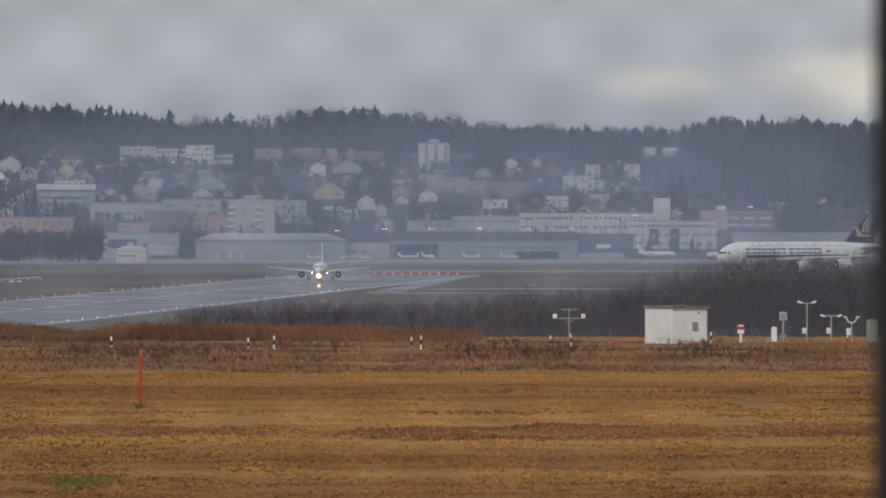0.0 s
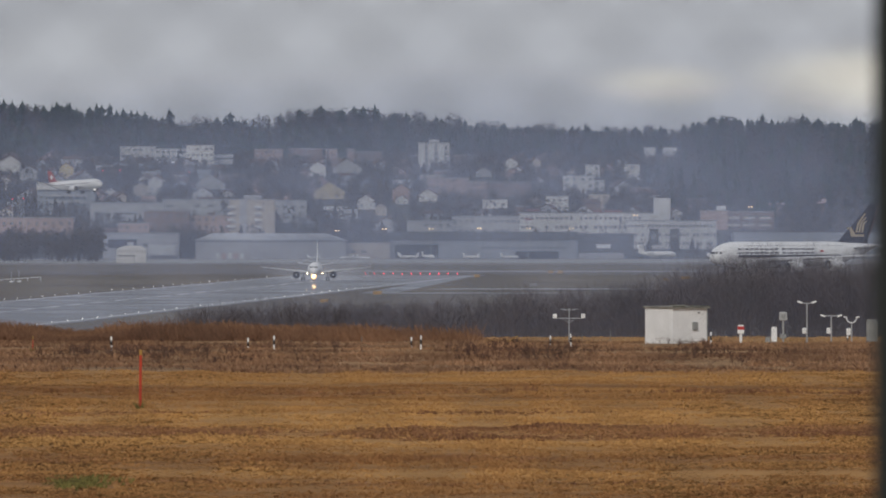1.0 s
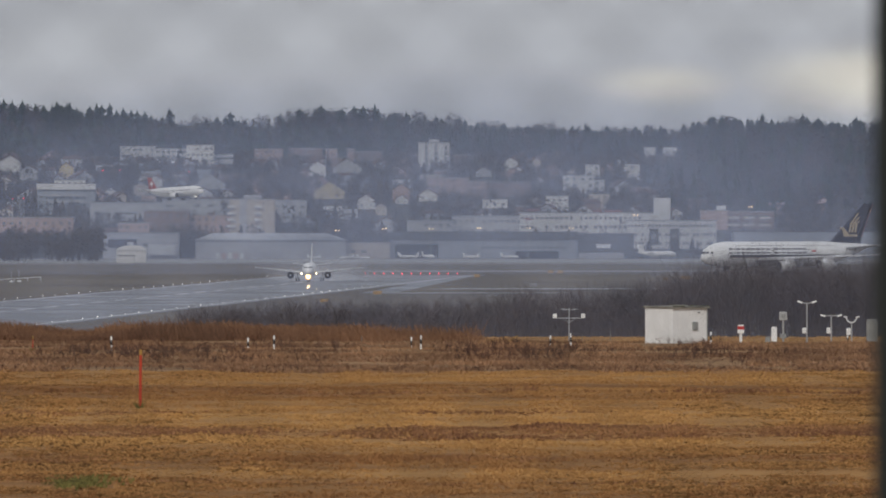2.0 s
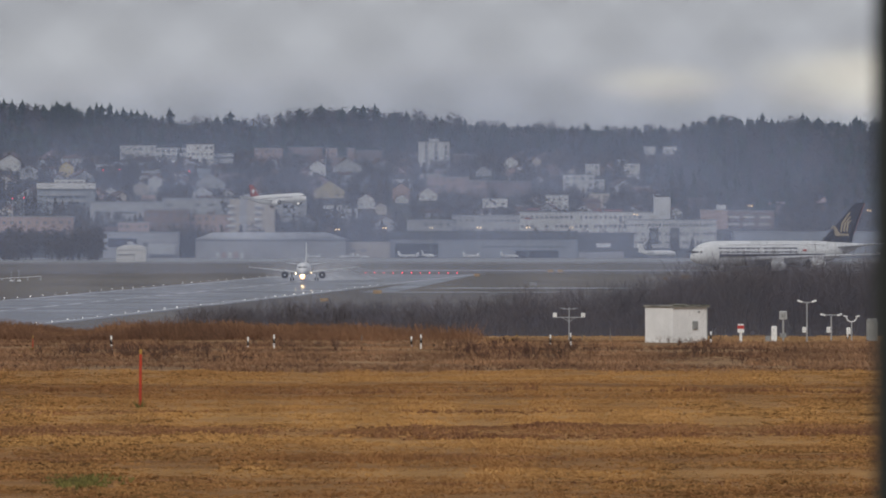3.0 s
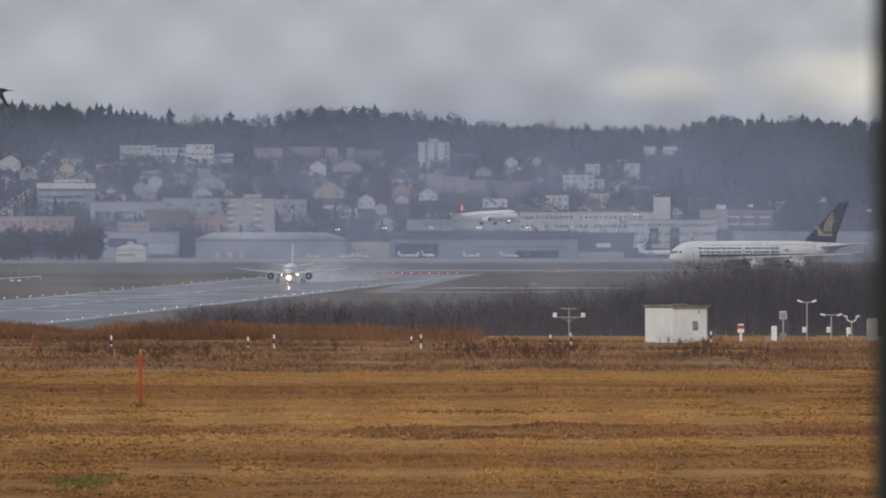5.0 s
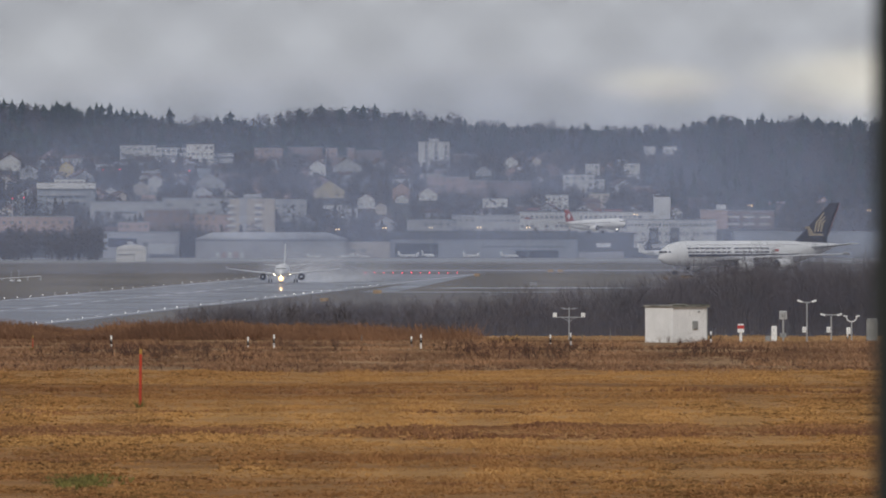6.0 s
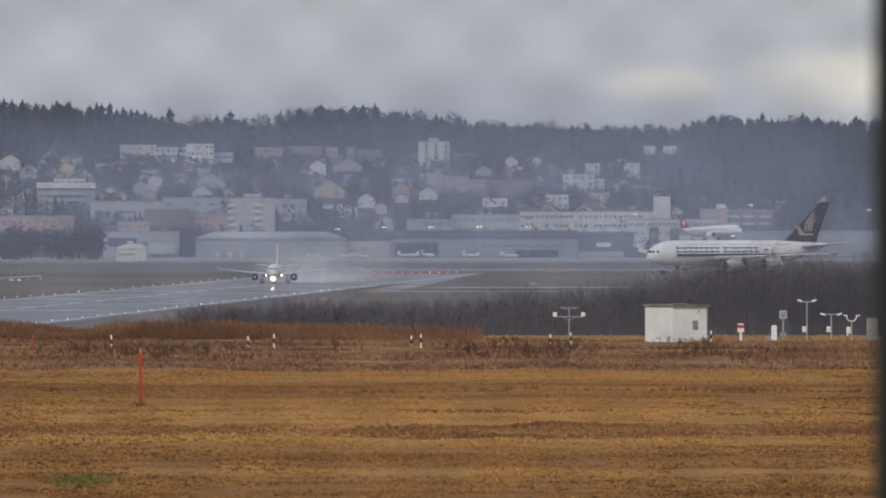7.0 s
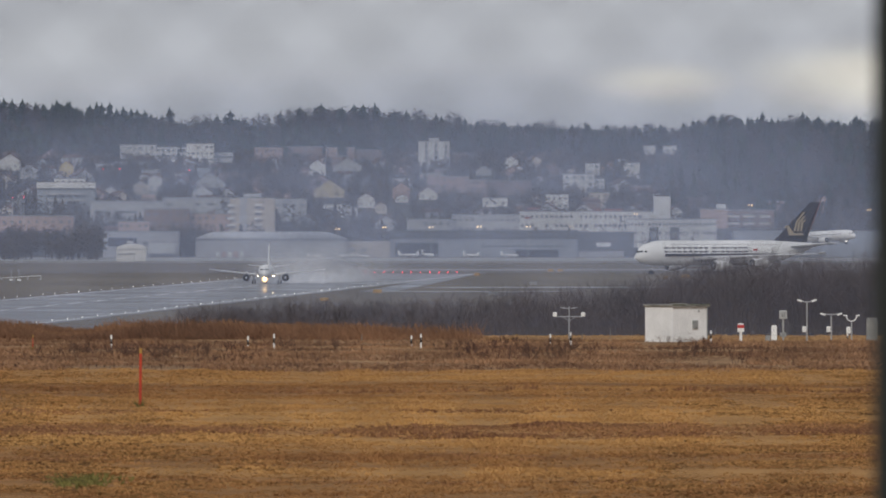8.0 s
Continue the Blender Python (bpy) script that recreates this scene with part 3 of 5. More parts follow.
def sensor_mast():
    """Wind or visibility mast with two arms."""
    e = empty("sensor_mast", Matrix.Translation(stand(1007, 705)), "grey steel mast with two white sensor heads on arms", "mast")
    part("pole", tubes(((0, 0, 0), (0, 0, 2.75), 0.05, 0.04)), M_STEEL, e)
    part("arm", tubes(((-1.05, 0, 1.95), (1.05, 0, 1.95), 0.035)), M_STEEL, e)
    for x in (-1.1, 1.1):
        part("sensor_head", boxes((x - 0.16, x + 0.16, -0.12, 0.12, 1.95, 2.3), bevel=0.04), M_HUT, e, "white sensor head")
        part("brace", tubes(((x * 0.5, 0, 1.95), (0, 0, 1.6), 0.02)), M_STEEL, e)
    part("cross_bar", tubes(((-0.5, 0, 2.6), (0.5, 0, 2.6), 0.025)), M_STEEL, e)
    for x in (-0.5, 0.5):
        part("whisker", tubes(((x - 0.2, 0, 2.66), (x + 0.2, 0, 2.66), 0.02)), M_STEEL, e)


sensor_mast()


def red_white_box():
    e = empty("marker_box", Matrix.Translation(stand(1311, 700)), "red and white marker box on a short white post", "marker")
    part("leg", tubes(((0, 0, 0), (0, 0, 0.75), 0.11)), M_HUT, e)
    part("head", boxes((-0.25, 0.25, -0.2, 0.2, 0.75, 1.05), bevel=0.02), M_HUT, e)
    part("red_band", boxes((-0.255, 0.255, -0.205, 0.205, 1.05, 1.3), bevel=0.02), M_RED, e, "red band")
    part("cap", boxes((-0.22, 0.22, -0.18, 0.18, 1.3, 1.42), bevel=0.04), M_HUT, e)


red_white_box()


def pillar(u, h, w, name, label, m):
    e = empty(name, Matrix.Translation(stand(u, 703)), label, "cabinet")
    part("body", boxes((-w, w, -w, w, 0, h * 0.93), bevel=0.06), m, e)
    part("lid", boxes((-w * 0.9, w * 0.9, -w * 0.9, w * 0.9, h * 0.93, h), bevel=0.05), m, e)
    part("plinth", boxes((-w * 1.15, w * 1.15, -w * 1.15, w * 1.15, -0.1, 0.1), bevel=0.02), M_EAVE, e)
    return e


pillar(1370, 1.25, 0.22, "white_pillar", "rounded white instrument pillar in the grass", M_HUT)
pillar(1543, 1.85, 0.42, "grey_cabinet", "grey electrical cabinet standing in the grass", M_CAB)
pillar(1359, 0.45, 0.2, "small_cabinet", "low grey junction cabinet in the grass", M_CAB)


def box_on_pole():
    e = empty("instrument_box", Matrix.Translation(stand(1386, 703)), "grey instrument box on a slim steel pole", "instrument")
    part("pole", tubes(((0, 0, 0), (0, 0, 1.9), 0.08)), M_STEEL, e)
    c = part("case", boxes((-0.3, 0.3, -0.2, 0.2, 1.75, 2.42), bevel=0.05), M_STEEL, e)
    part("dial", boxes((-0.17, 0.17, -0.23, -0.2, 1.9, 2.27), bevel=0.01), M_CAB, c, "dark instrument face")
    part("bracket", boxes((-0.25, 0.25, -0.12, 0.12, 0.35, 0.7), bevel=0.02), M_CAB, e)


box_on_pole()


def two_arm_lamp(u, h, spread, lift, label, cab=True):
    e = empty("sensor_post", Matrix.Translation(stand(u, 703)), label, "mast")
    part("pole", tubes(((0, 0, 0), (0, 0, h), 0.07, 0.05)), M_STEEL, e)
    part("arm", tubes(((-spread, 0, h + lift), (-spread * 0.3, 0, h), 0.04), ((spread, 0, h + lift), (spread * 0.3, 0, h), 0.04), ((-spread * 0.32, 0, h), (spread * 0.32, 0, h), 0.045)), M_STEEL, e)
    for x in (-1, 1):
        b = part("sensor_head", boxes((-0.2, 0.2, -0.09, 0.09, -0.07, 0.07), bevel=0.03), M_HUT, e, "white sensor head")
        b.matrix_basis = pose(x * spread, 0, h + lift, 0, -x * 18, 0)
    if cab:
        part("control_box", boxes((-0.36, -0.06, -0.15, 0.15, 0.75, 1.2), bevel=0.04), M_HUT, e, "white control box")


two_arm_lamp(1428, 3.1, 0.55, 0.1, "tall steel post with two white sensor arms")
two_arm_lamp(1471, 2.12, 0.65, 0.02, "steel post with a white crossbar and control box")


def fork_sensor(u):
    e = empty("fork_sensor", Matrix.Translation(stand(u, 703)), "steel post with a curved white sensor fork", "sensor")
    part("pole", tubes(((0, 0, 0), (0, 0, 1.55), 0.07, 0.05)), M_STEEL, e)
    bend = bmesh.new()
    pts = [Vector((0.4 * math.cos(a), 0, 1.98 + 0.4 * math.sin(a))) for a in (math.pi * (1.02 + 0.96 * i / 10) for i in range(11))]
    for p, q in zip(pts, pts[1:]):
        tube(bend, p, q, 0.045, seg=8)
    part("fork", bend, M_HUT, e, "curved white fork")
    for s in (-1, 1):
        h = part("sensor_head", boxes((-0.16, 0.16, -0.07, 0.07, -0.05, 0.05), bevel=0.02), M_HUT, e, "white sensor head")
        h.matrix_basis = pose(s * 0.48, 0, 2.02, 0, -s * 8, 0)
    part("control_box", boxes((-0.4, -0.08, -0.15, 0.15, 0.62, 1.15), bevel=0.05), M_HUT, e, "white control box")


fork_sensor(1507)


def leaning_barrier():
    e = empty("broken_barrier", Matrix.Translation(stand(906, 690)), "broken yellow and brown barrier pole leaning in the weeds", "barrier")
    part("prop", tubes(((0.35, 0, -0.1), (0.4, 0, 0.72), 0.035)), M_BARK, e)
    part("pole", tubes(((-0.55, 0, 0.0), (0.45, 0, 0.62), 0.04)), M_YELLOW, e, "yellow pole")
    part("brace", tubes(((-0.1, 0, 0.28), (0.4, 0, 0.3), 0.025)), M_BARK, e)


def stake(u, d, h):
    e = empty("wooden_stake", Matrix.Translation(stand(u, d)), "thin weathered wooden stake in the straw grass", "stake", "stakes on the rise")
    part("shaft", tubes(((0, 0, -0.1), (0.02, 0, h), 0.03, 0.025), seg=7), M_EAVE, e)
    part("point", tubes(((0.02, 0, h), (0.02, 0, h + 0.06), 0.025, 0.004), seg=7), M_EAVE, e)


leaning_barrier()
stake(1080, 735, 0.75)
stake(1030, 730, 0.5)
stake(640, 700, 0.6)


# ---- growth on the near rise ----
def blades(rng, count, d0, d1, height, spread, width, keep, per=3):
    verts, faces = [], []
    for _ in range(count):
        d = d0 + (d1 - d0) * rng.random()
        x = rng.uniform(-1, 1) * (0.0525 * d + 1.5)
        if not keep(x, d, rng):
            continue
        z = rise(x, d) - 0.03
        h0 = height * rng.uniform(0.5, 1.3) * (0.7 + 0.6 * noise.noise(Vector((x * 0.15, d * 0.06, 7))))
        for _ in range(per):
            a, l = rng.uniform(0, 6.283), rng.uniform(0.2, 1) * spread
            dx, dy, h = l * math.cos(a), l * math.sin(a), h0 * rng.uniform(0.6, 1.1)
            w = width * rng.uniform(0.6, 1.4)
            i = len(verts)
            verts += [(x - w, d, z), (x + w, d, z), (x + dx + w * 0.4, d + dy, z + h), (x + dx - w * 0.2, d + dy, z + h * 0.95)]
            faces.append((i, i + 1, i + 2, i + 3))
    return verts, faces


rng = random.Random(11)


def tussocks(rng, count, d0, d1, height, wide, keep, leaves=7, blade=0.03):
    """Tufts of grass, each of blades that spring from one root."""
    verts, faces = [], []
    for _ in range(count):
        d = d0 + (d1 - d0) * rng.random() ** 1.1
        x = rng.uniform(-1, 1) * (0.0525 * d + 1.5)
        if not keep(x, d, rng):
            continue
        k = 0.75 + 0.7 * noise.noise(Vector((x * 0.35, d * 0.07, 7))) + 0.4 * noise.noise(Vector((x * 1.3, d * 0.3, 3)))
        h0, w0 = height * max(0.5, k) * rng.uniform(0.6, 1.3), wide * rng.uniform(0.6, 1.4)
        z = rise(x, d) - 0.05
        i = len(verts)
        verts.append((x, d, z))
        for j in range(leaves):
            a = rng.uniform(0, 6.283)
            q, h, s = w0 * rng.uniform(0.15, 1), h0 * rng.uniform(0.45, 1.1), rng.uniform(0.25 * blade, blade)
            px, py = x + q * math.cos(a), d + q * math.sin(a)
            verts.extend([(px - s, py, z + h), (px + s, py, z + h * rng.uniform(0.7, 1.1))])
            faces.append((i, i + 2 * j + 1, i + 2 * j + 2))
    return verts, faces


v, f = tussocks(rng, 115000, 188, 494, 0.115, 0.12, lambda x, d, r: True)
joined("meadow_grass", v, f, M_GRASS, "tufted dry golden meadow grass", "grass")
v, f = blades(rng, 34000, 484, 715, 0.3, 0.35, 0.022, lambda x, d, r: noise.noise(Vector((x * 0.09, d * 0.035, 2))) > -0.25 - (d < 600) * 0.1, 4)
joined("dead_weeds", v, f, M_WEED, "brown dead weeds and tall dry stalks", "weeds")
v, f = tussocks(rng, 9000, 700, 768, 0.16, 0.22, lambda x, d, r: x > 1 + 3 * r.random())
joined("straw_grass", v, f, M_STRAW, "pale straw-coloured grass along the crest", "grass")
v, f = blades(rng, 42000, 716, 775, 1.3, 0.9, 0.014, lambda x, d, r: r.random() < (2 - x) / 22 + 0.5 * noise.noise(Vector((x * 0.12, d * 0.02, 9))), 4)
joined("rust_reeds", v, f, M_REED, "rust-brown reeds along the crest", "reeds")
v, f = [], []
for count, mid, half, height, tops in ((19000, 296, 13, 0.15, 0.4), (6000, 252, 9, 0.13, -0.1), (5000, 340, 12, 0.15, -0.15), (2500, 397, 7, 0.3, -0.2), (4000, 224, 7, 0.11, -0.1)):
    v2, f2 = tussocks(rng, count, mid - half, mid + half, height, 0.16, lambda x, d, r: noise.noise(Vector((x * 0.11, mid + d * 0.02, 3.0))) + tops > 0.9 * abs(d - mid) / half - 0.5 * r.random())
    f.extend(tuple(i + len(v) for i in q) for q in f2)
    v.extend(v2)
joined("dark_tussocks", v, f, M_TUFT, "darker reddish tussocks along shallow ditches in the meadow", "grass")
# olive grass whose dark colour imitates lens vignetting at both sides of the view
v, f = tussocks(rng, 130000, 190, 480, 0.085, 0.12, lambda x, d, r: abs(x) / (0.049 * d) > 0.34 + 0.5 * r.random() + (d - 190) * 0.0006 + 0.4 * noise.noise(Vector((x * 0.1, d * 0.012, 8.0))), 8, 0.055)
joined("falloff_olive_grass", v, f, M_OLIVE, "olive-brown grass, kept dark at the meadow's sides to imitate lens falloff", "grass")
v, f = [], []
for _ in range(170):
    d, x = rng.gauss(223, 3), across(rng.gauss(145, 26), 223)
    i, z = len(v), rise(x, d) - 0.03
    v.append((x, d, z))
    for j in range(6):
        a, q = rng.uniform(0, 6.283), rng.uniform(0.02, 0.12)
        v.extend([(x + q * math.cos(a) - 0.015, d + q * math.sin(a), z + rng.uniform(0.06, 0.17)), (x + q * math.cos(a) + 0.015, d + q * math.sin(a), z + rng.uniform(0.06, 0.17))])
        f.append((i, i + 2 * j + 1, i + 2 * j + 2))
joined("green_grass_patch", v, f, M_GREEN, "patch of fresh green grass in the dry meadow", "grass")


def thicket(name, seed, count, place, size, label, material=M_TWIG):
    """Bare shrubs: thin stems that fork and fork again."""
    rng = random.Random(seed)
    verts, faces = [], []

    def stick(a, b, w):
        i = len(verts)
        verts.extend([(a.x - w, a.y, a.z), (a.x + w, a.y, a.z), (b.x + w * 0.5, b.y, b.z), (b.x - w * 0.5, b.y, b.z), (a.x, a.y + w, a.z), (b.x, b.y + w * 0.5, b.z)])
        faces.extend([(i, i + 1, i + 2, i + 3), (i + 1, i + 4, i + 5, i + 2), (i + 4, i, i + 3, i + 5)])

    def grow(a, way, l, w, depth):
        b = a + way * l
        stick(a, b, w)
        if depth:
            for _ in range(3 if depth > 1 else 6):
                turn = Vector((rng.gauss(0, 0.7), rng.gauss(0, 0.7), rng.gauss(0.05, 0.35)))
                grow(a + (b - a) * rng.uniform(0.45, 1), (way + turn).normalized(), l * rng.uniform(0.5, 0.8), w * 0.6, depth - 1)

    for _ in range(count):
        x, d = place(rng)
        h = size(x, d, rng)
        for _ in range(3):
            grow(Vector((x + rng.gauss(0, 0.4), d + rng.gauss(0, 0.4), rise(x, d) - 0.1)), Vector((rng.gauss(0, 0.25), rng.gauss(0, 0.25), 1)).normalized(), h * 0.40, min(0.024, h * 0.02), 3)
    return joined(name, verts, faces, material, label, "bushes")


def bush_height(x, d, r):
    line = ((-60, 4.4), (-25, 4.6), (-7, 5.4), (3, 6.0), (11, 7.2), (18.5, 7.8), (23.5, 10.8), (60, 11.4))
    for (a, p), (b, q) in zip(line, line[1:]):
        if a <= x < b:
            return (p + (q - p) * (x - a) / (b - a)) * r.uniform(0.78, 1.0) * (1 + 0.22 * noise.noise(Vector((x * 0.12, d * 0.05, 5))))
    return 5.0


thicket("bare_thicket", 5, 1250, lambda r: (r.uniform(-23, 47), r.uniform(790, 850)), bush_height, "dark leafless thicket behind the meadow's crest")
thicket("dark_shrubs", 29, 150, lambda r: (across(r.gauss(r.choice((265, 330, 210, 1000, 905, 1270)), 42), 600), r.uniform(560, 625)), lambda x, d, r: r.uniform(0.5, 1.25), "low dark shrubs among the dead weeds", M_BRIAR)
thicket("weed_shrubs", 9, 260, lambda r: (r.gauss(r.choice((-24, -14, -9, 4, 5, 18, 30)), 2.5), r.uniform(525, 690)), lambda x, d, r: r.uniform(0.4, 1.1), "small bare shrubs among the dead weeds", M_BRIAR)
thicket("edge_briars", 19, 150, lambda r: (r.uniform(-32, 32), r.gauss(494, 4)), lambda x, d, r: r.uniform(0.3, 0.65) * (1 + 0.8 * noise.noise(Vector((x * 0.2, 2.0, 0)))), "low dark briars where the mown meadow ends", M_BRIAR)


# ---- the town and the wooded ridge ----
def conifer(rng, verts, faces, x, d, z, h, r):
    k = 7
    tiers = 6
    for t in range(tiers):
        z0 = z + h * (0.12 + 0.14 * t)
        z1 = z0 + h * 0.25
        if t == tiers - 1:
            z1 = z + h
        rr = r * (1 - t / tiers) * rng.uniform(0.8, 1.15) + 0.25
        i = len(verts)
        a0 = rng.uniform(0, 6)
        for j in range(k):
            a = a0 + 6.283 * j / k
            q = rr * (1.15 if j % 2 else 0.6) * rng.uniform(0.8, 1.2)
            verts.append((x + q * math.cos(a), d + q * math.sin(a), z0 - rng.uniform(0, 0.06) * h))
        verts.append((x + rng.gauss(0, 0.1), d, z1))
        faces.extend((i + j, i + (j + 1) % k, i + k) for j in range(k))


def broadleaf(rng, verts, faces, x, d, z, h, r, clumps=80):
    """A bare crown: many small ragged clumps of twigs on a trunk."""
    i = len(verts)
    for j in range(4):
        a = 1.57 * j
        verts.append((x + 0.25 * math.cos(a), d + 0.25 * math.sin(a), z))
    for j in range(4):
        verts.append((x + 0.1 * math.cos(1.57 * j), d + 0.1 * math.sin(1.57 * j), z + h * 0.7))
    faces.extend((i + j, i + (j + 1) % 4, i + 4 + (j + 1) % 4, i + 4 + j) for j in range(4))
    for _ in range(clumps):
        a, e, q = rng.uniform(0, 6.283), rng.uniform(-0.85, 1), rng.uniform(0.35, 1) ** 0.6
        c = Vector((x + r * q * math.cos(a) * math.sqrt(1 - min(0.95, e * e)), d + r * q * math.sin(a), z + h * 0.55 + h * 0.45 * q * e))
        i = len(verts)
        s = r * rng.uniform(0.08, 0.2) * (80 / clumps) ** 0.35
        for _ in range(4):
            verts.append((c.x + rng.gauss(0, s), c.y + rng.gauss(0, s), c.z + rng.gauss(0, s * 0.8)))
        faces.extend(((i, i + 1, i + 2), (i, i + 2, i + 3)))


def tree_mesh(kind, seed):
    rng = random.Random(seed)
    v, f = [], []
    if kind == "fir":
        conifer(rng, v, f, 0, 0, 0, 20, 4.6)
        for _ in range(200):
            t = rng.uniform(0.1, 0.92)
            a, q = rng.uniform(0, 6.283), 5.2 * (1 - t) ** 0.8 * rng.uniform(0.5, 1.25) + 0.2
            c = (q * math.cos(a), q * math.sin(a), 20 * t)
            i = len(v)
            v += [(c[0] * 0.4, c[1] * 0.4, c[2] + 0.5), (c[0] + rng.gauss(0, 0.5), c[1] + rng.gauss(0, 0.5), c[2] - 0.4), (c[0] + rng.gauss(0, 0.5), c[1] + rng.gauss(0, 0.5), c[2] - 0.9)]
            f.append((i, i + 1, i + 2))
    else:
        broadleaf(rng, v, f, 0, 0, 0, 19.4, 4.8, 620)
        broadleaf(rng, v, f, 0, 0, 0.5, 17.5, 4.0, 420)
    me = bpy.data.meshes.new("crown")
    me.from_pydata(v, [], f)
    me.materials.append(M_FIR if kind == "fir" else M_WOOD)
    return me


FIRS = [tree_mesh("fir", i) for i in range(5)]
LEAFY = [tree_mesh("leafy", i) for i in range(4)]
trunk_bm = tubes(((0, 0, -1), (0, 0, 15), 0.35, 0.12), seg=7)
TRUNK = bpy.data.meshes.new("trunk")
trunk_bm.to_mesh(TRUNK)
trunk_bm.free()
TRUNK.materials.append(M_BARK)


def tree(x, d, h, fir, rng):
    e = empty("fir_tree" if fir else "bare_tree", Matrix.Translation((x, d, rise(x, d))) @ pose(0, 0, 0, rng.gauss(0, 1.5), rng.gauss(0, 1.5), rng.uniform(0, 360)),
              "dark fir tree on the wooded ridge" if fir else "bare leafless tree on the wooded ridge", "tree", "trees along the ridge")
    k = h / 20
    c = shared("crown", rng.choice(FIRS if fir else LEAFY), e, Matrix.Diagonal((k * rng.uniform(0.8, 1.2), k * rng.uniform(0.8, 1.2), k, 1)))
    shared("trunk", TRUNK, e, Matrix.Diagonal((k, k, k, 1)))


def ridge_top(u):
    """How high the tree tops stand, by bearing."""
    line = ((-100, 166), (0, 171), (150, 182), (250, 195), (330, 211), (470, 213), (490, 190), (560, 184), (690, 188), (760, 202), (860, 212), (1000, 218), (1120, 220), (1230, 216), (1270, 202), (1400, 205), (1650, 213))
    for (a, p), (b, q) in zip(line, line[1:]):
        if u < b:
            return p + (q - p) * (u - a) / (b - a)
    return 219


def ridge():
    rng = random.Random(21)
    u = -40.0
    while u < 1620:
        d = 4830 + rng.uniform(-25, 25)
        x = across(u, d)
        top = 24 + (360 - (ridge_top(u) + rng.gauss(3, 5.5))) / LENS * d
        if rng.random() < 0.12:
            top -= rng.uniform(2, 5)
        h = max(9.0, top - rise(x, d))
        fir = rng.random() < (0.8 if u < 420 or u > 1120 else 0.5)
        tree(x, d, h, fir, rng)
        u += rng.uniform(4, 8.5)
    # single firs and pines that stand over the rest
    for u, v in ((303, 187), (357, 197), (385, 202), (408, 194), (466, 196), (640, 184), (968, 209), (1258, 203)):
        x = across(u, 4815)
        tree(x, 4815, 24 + (360 - v) / LENS * 4815 - rise(x, 4815), u not in (357, 466, 968), rng)
    for name, kind, count, zone in (("forest_firs", "fir", 1700, 0), ("forest_bare_trees", "leafy", 900, 1)):
        v, f = [], []
        for _ in range(count):
            d = rng.uniform(4560, 4815)
            u = rng.uniform(-60, 1630)
            if rng.random() < 0.5 and u > 1130:
                d = rng.uniform(4150, 4700)
            x = across(u, d)
            cap = 24 + (360 - ridge_top(u) - 8) / LENS * d
            h = min(rng.uniform(12, 22), cap - rise(x, d))
            if hides(x, d, 5, rise(x, d) + h, 0.7):
                continue
            (conifer if kind == "fir" else broadleaf)(rng, v, f, x, d, rise(x, d) - 0.5, h, h * rng.uniform(0.17, 0.24))
        joined(name, v, f, M_FIR if kind == "fir" else M_WOOD, "dense dark woodland on the hillside", "forest")

WALLS, TAKEN, FRONTS = {}, [], []


def wall_paint(key, a):
    if key not in WALLS:
        WALLS[key] = mat("wall_" + key, a, tuple(c * 0.82 for c in a), rough=0.85, scale=0.15, fine=12)
    return WALLS[key]


wall_paint("white", (0.66, 0.66, 0.655))
wall_paint("pale", (0.53, 0.54, 0.55))
wall_paint("grey", (0.42, 0.43, 0.45))
wall_paint("cream", (0.52, 0.47, 0.41))
wall_paint("yellow", (0.62, 0.5, 0.26))
wall_paint("pink", (0.46, 0.34, 0.31))
wall_paint("brick", (0.25, 0.18, 0.165))
wall_paint("dark", (0.1, 0.105, 0.12))
wall_paint("steel", (0.33, 0.36, 0.4))
M_TILE = mat("roof_tiles", (0.16, 0.10, 0.085), (0.09, 0.06, 0.055), rough=0.85, scale=0.4, bump=0.2)
M_SHEET = mat("sheet_metal_roof", (0.55, 0.57, 0.6), (0.45, 0.47, 0.5), rough=0.5, scale=0.1)
M_FLAT = mat("flat_roof", (0.3, 0.31, 0.32), (0.2, 0.21, 0.22), rough=0.8, scale=0.2)

PANES = {}


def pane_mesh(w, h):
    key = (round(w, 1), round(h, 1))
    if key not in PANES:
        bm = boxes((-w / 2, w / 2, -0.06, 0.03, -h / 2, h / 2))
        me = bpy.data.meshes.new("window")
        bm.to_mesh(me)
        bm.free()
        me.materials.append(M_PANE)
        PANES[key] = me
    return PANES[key]


